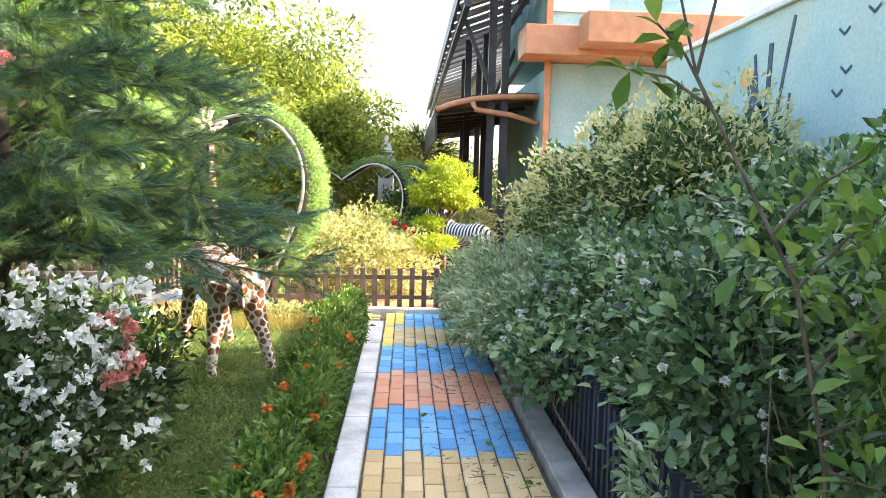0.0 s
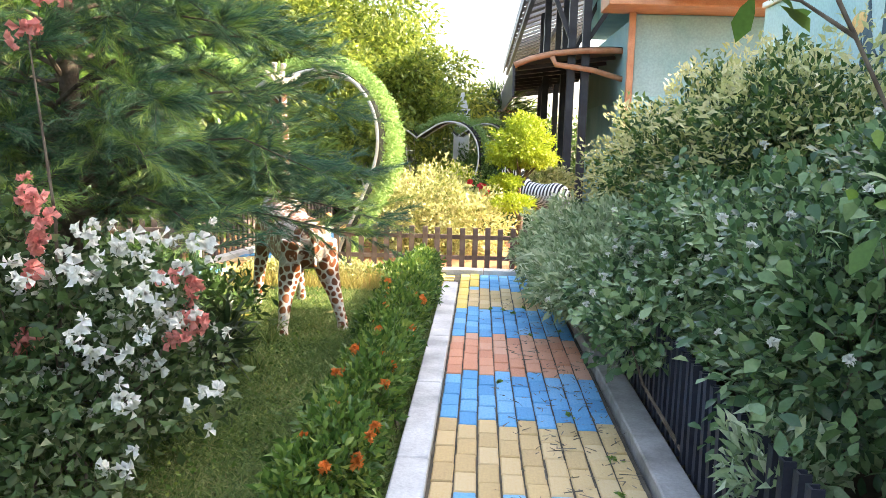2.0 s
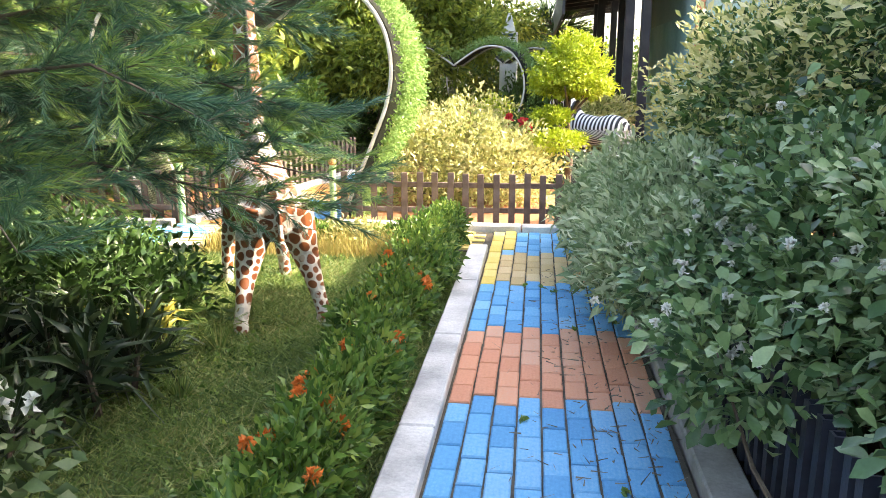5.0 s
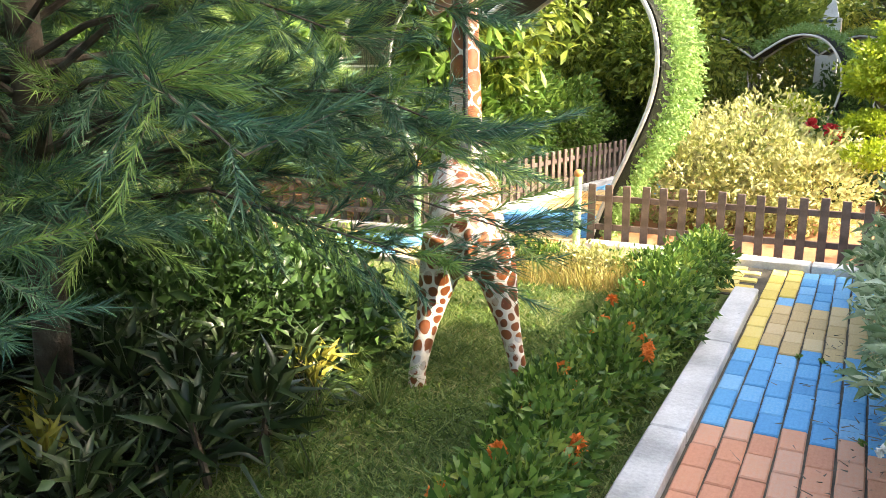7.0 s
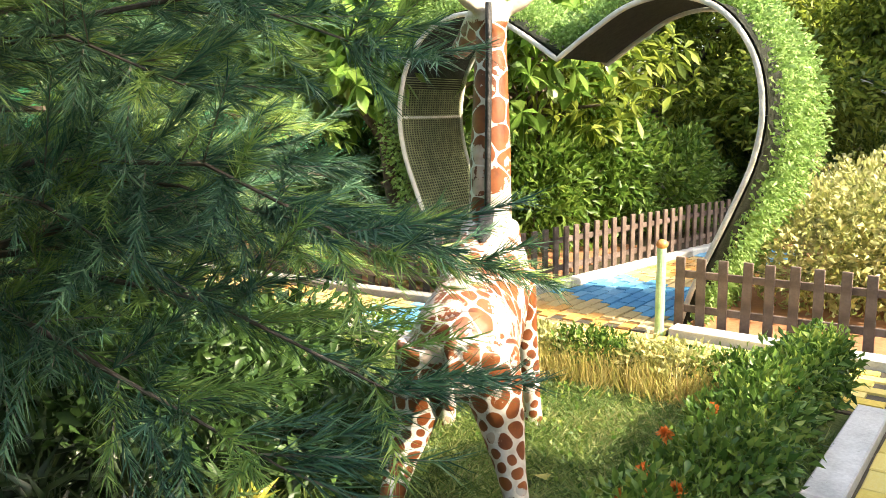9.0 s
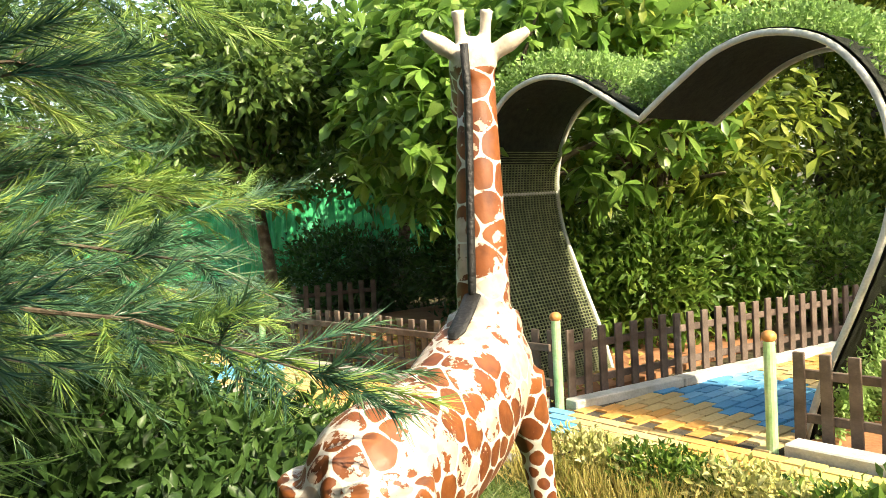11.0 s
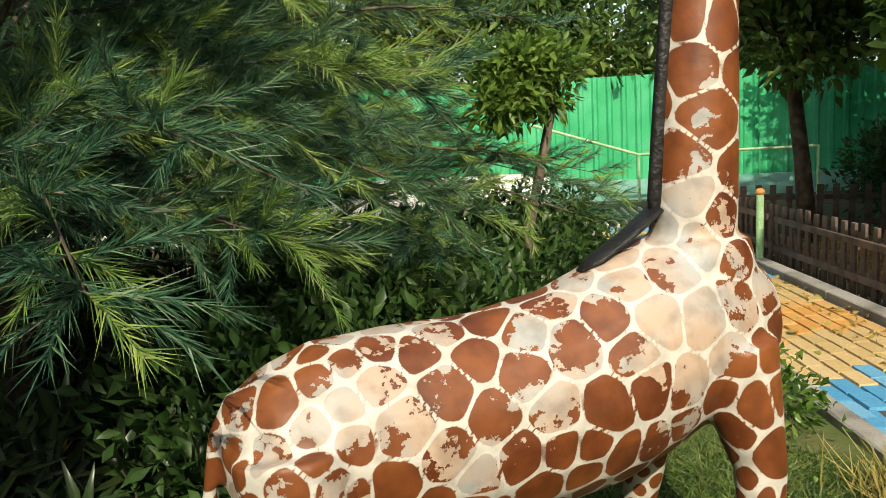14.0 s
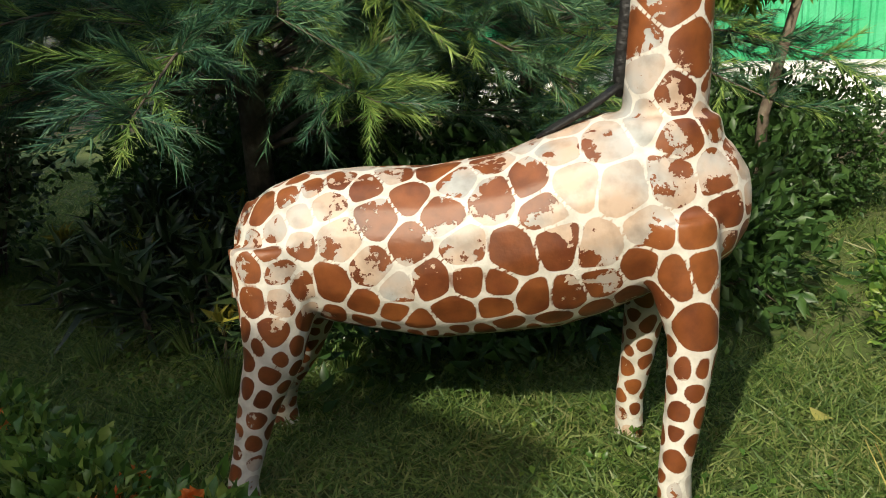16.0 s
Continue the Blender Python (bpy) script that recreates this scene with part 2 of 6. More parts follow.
def tube_arrays(path, radii, sides=8, squash=None):
    """Rings round a path: verts and quads, capped by the last ring's closing to a point."""
    path = [Vector(p) for p in path]
    verts, faces = [], []
    side = None
    for i, p in enumerate(path):
        d = (path[min(i + 1, len(path) - 1)] - path[max(i - 1, 0)]).normalized()
        if side is None:
            side = d.orthogonal().normalized()
        side = (side - d * side.dot(d)).normalized()
        up = d.cross(side)
        for k in range(sides):
            a = 2 * math.pi * k / sides
            verts.append(p + (side * math.cos(a) + up * math.sin(a)) * radii[i])
    for i in range(len(path) - 1):
        for k in range(sides):
            a, b = i * sides + k, i * sides + (k + 1) % sides
            faces.append((a, b, b + sides, a + sides))
    return verts, faces


def tube_bm(path, radii, sides=8, bm=None):
    bm = bm or bmesh.new()
    vs, fs = tube_arrays(path, radii, sides)
    made = [bm.verts.new(v) for v in vs]
    for f in fs:
        bm.faces.new([made[i] for i in f])
    bm.faces.new(made[:sides][::-1])
    bm.faces.new(made[-sides:])
    return bm


def unit(v):
    return v / (np.linalg.norm(v, axis=-1, keepdims=True) + 1e-9)


def plain_leaf_arrays(p, d, length, width):
    """Simpler folded leaves of two triangles, for crowns that stay far off."""
    n = len(p)
    d = unit(d)
    side = unit(np.cross(d, rng.normal(size=(n, 3))))
    nrm = np.cross(side, d)
    L, W = np.broadcast_to(length, n)[:, None], np.broadcast_to(width, n)[:, None]
    mid = p + d * L * 0.45 + nrm * W * 0.25
    v = np.stack([p, mid + side * W / 2, p + d * L + np.array([0, 0, -0.15]) * L, mid - side * W / 2], 1).reshape(-1, 3)
    f = (np.array([[0, 2, 1], [0, 3, 2]])[None] + np.arange(n)[:, None, None] * 4).reshape(-1, 3)
    return v, f


def leaf_arrays(p, d, length, width, fold=0.25, droop=0.25):
    """Pointed leaves, bent along their length and folded along the rib: four triangles each, at points p, along d."""
    n = len(p)
    d = unit(d)
    side = unit(np.cross(d, rng.normal(size=(n, 3))))
    nrm = np.cross(side, d)
    L, W = np.broadcast_to(length, n)[:, None], np.broadcast_to(width, n)[:, None]
    mid = p + d * L * 0.5 + nrm * L * 0.04
    tip = p + d * L - nrm * L * droop * 0.5 + np.array([0, 0, -1.0]) * L * droop * 0.5
    v = np.stack([p, mid + side * W / 2 + nrm * W * fold, mid, mid - side * W / 2 + nrm * W * fold, tip], 1).reshape(-1, 3)
    o = np.arange(n)[:, None, None] * 5
    f = (np.array([[0, 2, 1], [0, 3, 2], [1, 2, 4], [2, 3, 4]])[None] + o).reshape(-1, 3)
    return v, f


def strip_arrays(p, q, w):
    """Thin flat strips from p to q, one quad each tapering to the tip."""
    n = len(p)
    d = unit(q - p)
    s = unit(np.cross(d, rng.normal(size=(n, 3)))) * np.broadcast_to(w, n)[:, None] / 2
    v = np.stack([p - s, p + s, q + s * 0.3, q - s * 0.3], 1).reshape(-1, 3)
    f = np.array([[0, 1, 2, 3]])[None] + np.arange(n)[:, None, None] * 4
    return v, f.reshape(-1, 4)


def blob_points(blobs, n, shell=0.45):
    """Points in ellipsoids (x, y, z, rx, ry, rz), crowded to their uneven surface, with the way outwards."""
    blobs = np.array(blobs, float)
    vol = (blobs[:, 3] * blobs[:, 4] + blobs[:, 4] * blobs[:, 5] + blobs[:, 3] * blobs[:, 5])
    pick = rng.choice(len(blobs), n, p=vol / vol.sum())
    d = unit(rng.normal(size=(n, 3)))
    b = blobs[pick]
    lump = 1 + 0.19 * np.sin(d[:, 0] * 7 + pick * 2.1) * np.sin(d[:, 1] * 6 + pick) + 0.15 * np.sin(d[:, 2] * 9 + pick * 1.3 + d[:, 0] * 5)
    r = (1 - shell * rng.random(n) ** 1.6) * lump + rng.normal(size=n) * 0.03
    return b[:, :3] + d * b[:, 3:] * r[:, None], d


def foliage(name, parent, blobs, n, length, width, mat, up=0.4, shell=0.45, label="", spread=0.8, droop=0.25, floor_z=0.01, plain=False, broad=False):
    p, d = blob_points(blobs, n, shell)
    keep = p[:, 2] > floor_z
    p, d = p[keep], d[keep]
    way = d + rng.normal(size=d.shape) * spread + np.array([0, 0, up])
    size = length * rng.uniform(0.6, 1.25, len(p))
    if broad:
        v, f = broad_leaf_arrays(p, way, size, size * width / length)
        return piece(name, mesh_from(name, v, f, mat), parent, label)
    v, f = plain_leaf_arrays(p, way, size, size * width / length) if plain else leaf_arrays(p, way, size, size * width / length, droop=droop)
    return piece(name, mesh_from(name, v, f, mat), parent, label)


def stems(name, parent, base, blobs, n, mat, r=0.012):
    """Bare stems from the base into the foliage, one mesh."""
    bm = bmesh.new()
    for i in range(n):
        b = blobs[i % len(blobs)]
        a = rng.uniform(-1, 1, 3)
        end = Vector((b[0] + a[0] * b[3] * 0.7, b[1] + a[1] * b[4] * 0.7, b[2] + a[2] * b[5] * 0.5))
        st = Vector((base[0] + rng.normal() * 0.06 + (b[0] - base[0]) * 0.5, base[1] + rng.normal() * 0.06 + (b[1] - base[1]) * 0.5, 0))
        mid = st.lerp(end, 0.5) + Vector((rng.normal() * 0.05, rng.normal() * 0.05, 0.05))
        tube_bm([st, st.lerp(mid, 0.5), mid, end], [r, r * 0.85, r * 0.6, r * 0.25], 5, bm)
    return part(name, bm, mat, parent)


def flower_mesh(name, mat, petals, size, width, dome=0.7):
    """A flower head of many petals round a dome."""
    d = unit(rng.normal(size=(petals, 3)) + np.array([0, 0, dome]))
    p = d * size * 0.35
    v, f = leaf_arrays(p, d + rng.normal(size=d.shape) * 0.35, size * rng.uniform(0.5, 0.9, petals), width, fold=0.35)
    f = f.copy()
    f[f % 5 == 0] = 0
    return mesh_from(name, v, f, mat)


def scatter_flowers(parent, name, meshes, spots, ways, size=(0.8, 1.25), label=""):
    for p, d in zip(spots, ways):
        ob = piece(name, meshes[int(rng.integers(len(meshes)))], parent, label)
        q = Vector(d).to_track_quat("Z", "Y").to_matrix().to_4x4()
        s = rng.uniform(*size)
        ob.matrix_basis = Matrix.Translation(p) @ q @ Matrix.Rotation(rng.uniform(0, 6.28), 4, "Z") @ Matrix.Diagonal((s, s, s, 1))


# ---- ground, path and kerbs ----
bm = bmesh.new()
bmesh.ops.create_grid(bm, x_segments=40, y_segments=40, size=150)
ground = part("ground", bm, M_SOIL)
ground.location = (0, 0, -0.05)
tagged(ground, "bare brown garden soil reaching to the horizon", "ground", kind="structure")

bm = box_bm(-6.5, -0.16, -4, 7.4, -0.2, -0.014)
lawn = part("lawn", bm, M_TURF)
tagged(lawn, "shaded green lawn of short turf beside the path", "lawn", kind="structure")

path_base = part("path_base", box_bm(-0.02, 0.965, -4, 8.25, -0.15, -0.012), M_JOINT)
tagged(path_base, "sandy bed under the painted paving blocks", "paving", kind="structure")
bm = bmesh.new()
pts = [(-0.02, 7.42), (-0.02, 8.22), (-1.5, 8.22), (-1.5, 14), (-2.2, 14), (-2.95, 8.2), (-9.6, 7.62), (-9.6, 6.6), (-3.0, 7.15), (-2.2, 7.4), (-0.4, 7.42)]
top = [bm.verts.new((x, y, -0.012)) for x, y in pts]
bot = [bm.verts.new((x, y, -0.15)) for x, y in pts]
bm.faces.new(top)
bm.faces.new(bot[::-1])
for i in range(len(pts)):
    j = (i + 1) % len(pts)
    bm.faces.new((top[i], bot[i], bot[j], top[j]))
bmesh.ops.recalc_face_normals(bm, faces=bm.faces)
side_base = tagged(part("side_path_base", bm, M_JOINT), "sandy bed under the paving of the side path", "paving", kind="structure")


def kerb_run(name, p, q, w, z, mat, label, step=0.6):
    """A row of kerb stones from p to q, each with worn edges and a thin joint."""
    p, q = Vector(p), Vector(q)
    k = thing(name, 0, 0, 0, label, "kerb", kind="structure")
    n = max(1, round((q - p).length / step))
    d = (q - p) / n
    for i in range(n):
        a, b = p + d * (i + 0.004), p + d * (i + 0.996)
        bm = beam_bm((a.x, a.y, z / 2 - 0.06), (b.x, b.y, z / 2 - 0.06), w, z + 0.12, bevel=0.008)
        part("kerb_stone", bm, mat, k)
    return k


kerb_run("kerb_path", (-0.085, -3, 0), (-0.085, 7.42, 0), 0.15, 0.05, M_KERB, "pale worn concrete kerb between lawn and path", 1.2)
kerb_run("kerb_end", (-1.45, 8.30, 0), (1.1, 8.30, 0), 0.15, 0.05, M_KERB, "pale concrete kerb at the path's end by the fence", 1.0)
kerb_run("kerb_fence", (1.06, -3, 0), (1.06, 8.2, 0), 0.16, 0.05, M_KERB_GREY, "grey weathered concrete kerb under the dark railing", 1.2)
kerb_run("kerb_side", (-3.05, 8.14, 0), (-8.3, 7.66, 0), 0.12, 0.05, M_KERB_GREY, "grey kerb along the side path's fence", 1.0)
kerb_run("kerb_arch", (-2.93, 8.25, 0), (-2.25, 12.2, 0), 0.12, 0.05, M_KERB, "pale kerb under the fence by the arch", 1.0)
kerb_run("kerb_bed", (-2.3, 7.22, 0), (-9.0, 6.6, 0), 0.1, 0.03, M_KERB_GREY, "low grey kerb between lawn and side path", 1.0)


# ---- fences ----
def picket_fence(p, q, height, label, group, spacing=0.143, mat=M_WOOD, name="picket_fence"):
    p, q = Vector(p), Vector(q)
    f = thing(name, 0, 0, 0, label, "fence", group)
    d = (q - p).normalized()
    side = Vector((-d.y, d.x, 0)) * 0.022
    for zz in (height * 0.28, height * 0.76):
        part("rail", beam_bm(p + Vector((0, 0, zz)), q + Vector((0, 0, zz)), 0.025, 0.05, bevel=0.004), mat, f)
    bm = box_bm(-0.031, 0.031, -0.011, 0.011, 0, height, 0.005)
    me = bpy.data.meshes.new("picket")
    bm.to_mesh(me)
    bm.free()
    me.materials.append(mat)
    n = round((q - p).length / spacing)
    turn = math.atan2(d.y, d.x)
    for i in range(n + 1):
        ob = piece("picket", me, f)
        at = p + (q - p) * (i / n) - side
        ob.matrix_basis = Matrix.Translation(at + Vector((0, 0, rng.normal() * 0.006))) @ Matrix.Rotation(turn, 4, "Z") @ Matrix.Rotation(rng.normal() * 0.012, 4, "Y")
    return f


def green_post(x, y, h, label, group="green fence posts"):
    t = thing("fence_post", x, y, 0, label, "post", group)
    part("shaft", tube_bm([(0, 0, -0.05), (0, 0, h - 0.06)], [0.031, 0.031], 14), M_GREEN_POST, t, smooth=False)
    bm = bmesh.new()
    bmesh.ops.create_uvsphere(bm, u_segments=16, v_segments=10, radius=0.04, matrix=Matrix.Translation((0, 0, h - 0.035)) @ Matrix.Diagonal((1, 1, 0.85, 1)))
    part("cap", bm, M_COPPER, t, "round copper-coloured cap", smooth=True)
    return t


picket_fence((-1.46, 8.46, 0), (1.75, 8.62, 0), 0.5, "low weathered grey-brown picket fence at the path's end", "picket fences")
picket_fence((-3.0, 8.33, 0), (-2.28, 12.4, 0), 0.5, "low weathered picket fence beside the heart arch", "picket fences")
picket_fence((-3.1, 8.26, 0), (-6.45, 7.94, 0), 0.5, "low weathered picket fence along the side path", "picket fences")
picket_fence((-6.6, 7.93, 0), (-8.15, 7.8, 0), 0.5, "dark picket fence by the green gate posts", "picket fences")
picket_fence((-8.2, 7.85, 0), (-7.6, 9.9, 0), 0.52, "dark picket fence round a planted bed", "picket fences")
green_post(-1.52, 8.25, 0.64, "pale green fence post with copper ball at the arch")
green_post(-3.0, 8.22, 0.64, "pale green corner post with copper ball cap")
green_post(-6.52, 7.84, 0.64, "pale green post in the side path's fence")
green_post(-8.18, 7.74, 0.64, "pale green post beside the side path's gate")

railing = thing("railing", 0, 0, 0, "dark blue-black metal railing half hidden by shrubs", "railing")
bm = bmesh.new()
for w in (-0.018, 0.018):
    box_bm(-0.02, 0.02, w - 0.004, w + 0.004, 0, 0.5, bm=bm)
box_bm(-0.02, -0.012, -0.018, 0.018, 0, 0.5, bm=bm)
bar_mesh = bpy.data.meshes.new("bar")
bm.to_mesh(bar_mesh)
bm.free()
bar_mesh.materials.append(M_BLACK_METAL)
for i in range(72):
    ob = piece("bar", bar_mesh, railing)
    ob.matrix_basis = pose(1.17, 0.6 + i * 0.105, 0.03, rng.normal() * 0.6, rng.normal() * 0.6, 0)
for zz in (0.12, 0.42):
    part("rail", beam_bm((1.205, 0.5, zz), (1.205, 8.2, zz), 0.02, 0.035), M_BLACK_METAL, railing)


# ---- lofted statues ----
def loft(bm, rings, sides=18):
    """Rings (centre, half-width vector, half-height vector), closed at both ends."""
    rows = []
    for c, a, b in rings:
        rows.append([bm.verts.new(Vector(c) + Vector(a) * math.cos(2 * math.pi * k / sides) + Vector(b) * math.sin(2 * math.pi * k / sides)) for k in range(sides)])
    for r, s in zip(rows, rows[1:]):
        for k in range(sides):
            bm.faces.new((r[k], r[(k + 1) % sides], s[(k + 1) % sides], s[k]))
    bm.faces.new(rows[0][::-1])
    bm.faces.new(rows[-1])


def limb(bm, path, radii, sides=14):
    tube_bm(path, radii, sides, bm)


def fused(name, bm, voxel, smooth_steps=6):
    """The parts of bm melted into one skin."""
    bmesh.ops.recalc_face_normals(bm, faces=bm.faces)
    me = bpy.data.meshes.new(name)
    bm.to_mesh(me)
    bm.free()
    ob = new(name, me)
    r = ob.modifiers.new("remesh", "REMESH")
    r.mode, r.voxel_size, r.use_smooth_shade = "VOXEL", voxel, True
    s = ob.modifiers.new("smooth", "SMOOTH")
    s.factor, s.iterations = 0.5, smooth_steps
    out = bpy.data.meshes.new_from_object(ob.evaluated_get(bpy.context.evaluated_depsgraph_get()))
    bpy.data.objects.remove(ob)
    return out


def giraffe_material():
    m = bpy.data.materials.new("giraffe_paint")
    m.use_nodes = True
    n, l = m.node_tree.nodes, m.node_tree.links
    b = n["Principled BSDF"]
    tc = n.new("ShaderNodeTexCoord")
    att = n.new("ShaderNodeAttribute")
    att.attribute_name = "edge"
    wob = n.new("ShaderNodeTexNoise")
    wob.inputs["Scale"].default_value, wob.inputs["Detail"].default_value = 45, 4
    l.new(tc.outputs["Object"], wob.inputs["Vector"])
    rough_edge = n.new("ShaderNodeMath")
    rough_edge.operation, rough_edge.inputs[1].default_value = "MULTIPLY_ADD", 0.003
    l.new(wob.outputs["Fac"], rough_edge.inputs[0])
    l.new(att.outputs["Fac"], rough_edge.inputs[2])
    line = n.new("ShaderNodeMapRange")
    line.inputs["From Min"].default_value, line.inputs["From Max"].default_value = 0.0046, 0.0064
    l.new(rough_edge.outputs[0], line.inputs["Value"])
    cid = n.new("ShaderNodeAttribute")
    cid.attribute_name = "cell"
    # brown patches with brush variation
    tone = n.new("ShaderNodeTexNoise")
    tone.inputs["Scale"].default_value, tone.inputs["Detail"].default_value = 7, 6
    l.new(tc.outputs["Object"], tone.inputs["Vector"])
    brown = n.new("ShaderNodeValToRGB")
    brown.color_ramp.elements[0].position, brown.color_ramp.elements[1].position = 0.35, 0.7
    brown.color_ramp.elements[0].color, brown.color_ramp.elements[1].color = (0.12, 0.03, 0.009, 1), (0.27, 0.085, 0.022, 1)
    l.new(tone.outputs["Fac"], brown.inputs[0])
    # flaked paint: jagged bare plaster, more of it on the upper side
    flake = n.new("ShaderNodeTexNoise")
    flake.inputs["Scale"].default_value, flake.inputs["Detail"].default_value, flake.inputs["Roughness"].default_value = 8.5, 8, 0.62
    l.new(tc.outputs["Object"], flake.inputs["Vector"])
    wear = n.new("ShaderNodeAttribute")
    wear.attribute_name = "wear"
    fsum = n.new("ShaderNodeMath")
    fsum.operation = "ADD"
    l.new(flake.outputs["Fac"], fsum.inputs[0])
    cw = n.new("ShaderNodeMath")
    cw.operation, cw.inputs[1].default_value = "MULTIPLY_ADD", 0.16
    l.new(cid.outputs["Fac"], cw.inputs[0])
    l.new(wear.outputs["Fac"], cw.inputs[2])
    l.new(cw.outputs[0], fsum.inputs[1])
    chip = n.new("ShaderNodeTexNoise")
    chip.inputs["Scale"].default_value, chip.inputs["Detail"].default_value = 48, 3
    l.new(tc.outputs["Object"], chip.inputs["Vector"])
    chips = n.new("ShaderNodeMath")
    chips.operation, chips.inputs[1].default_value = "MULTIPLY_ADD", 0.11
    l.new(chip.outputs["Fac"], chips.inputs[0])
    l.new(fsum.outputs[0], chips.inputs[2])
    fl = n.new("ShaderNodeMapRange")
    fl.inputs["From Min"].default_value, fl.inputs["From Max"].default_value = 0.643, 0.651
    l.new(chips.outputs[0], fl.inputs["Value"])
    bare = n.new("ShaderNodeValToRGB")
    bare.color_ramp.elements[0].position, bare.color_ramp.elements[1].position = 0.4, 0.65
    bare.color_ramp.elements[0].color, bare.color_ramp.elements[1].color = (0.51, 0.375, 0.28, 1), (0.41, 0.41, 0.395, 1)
    l.new(tone.outputs["Fac"], bare.inputs[0])
    mix1 = n.new("ShaderNodeMixRGB")
    l.new(fl.outputs[0], mix1.inputs[0])
    l.new(brown.outputs[0], mix1.inputs[1])
    l.new(bare.outputs[0], mix1.inputs[2])
    mix2 = n.new("ShaderNodeMixRGB")
    l.new(line.outputs[0], mix2.inputs[0])
    mix2.inputs[1].default_value = (0.63, 0.6, 0.54, 1)
    l.new(mix1.outputs[0], mix2.inputs[2])
    grime = n.new("ShaderNodeMixRGB")
    grime.blend_type, grime.inputs[0].default_value = "MULTIPLY", 0.55
    gr = n.new("ShaderNodeTexNoise")
    gr.inputs["Scale"].default_value, gr.inputs["Detail"].default_value = 22, 7
    l.new(tc.outputs["Object"], gr.inputs["Vector"])
    grr = n.new("ShaderNodeValToRGB")
    grr.color_ramp.elements[0].position, grr.color_ramp.elements[1].position = 0.3, 0.55
    grr.color_ramp.elements[0].color = (0.5, 0.47, 0.42, 1)
    l.new(gr.outputs["Fac"], grr.inputs[0])
    l.new(mix2.outputs[0], grime.inputs[1])
    l.new(grr.outputs[0], grime.inputs[2])
    l.new(grime.outputs[0], b.inputs["Base Color"])
    b.inputs["Roughness"].default_value = 0.5
    bp = n.new("ShaderNodeBump")
    bp.inputs["Strength"].default_value, bp.inputs["Distance"].default_value = 0.5, 0.006
    hsum = n.new("ShaderNodeMath")
    hsum.operation = "MULTIPLY_ADD"
    hsum.inputs[1].default_value = -0.6
    l.new(fl.outputs[0], hsum.inputs[0])
    l.new(gr.outputs["Fac"], hsum.inputs[2])
    l.new(hsum.outputs[0], bp.inputs["Height"])
    l.new(bp.outputs[0], b.inputs["Normal"])
    return m


def point_attribute(me, name, values):
    a = me.attributes.new(name, "FLOAT", "POINT")
    a.data.foreach_set("value", np.asarray(values, np.float32))


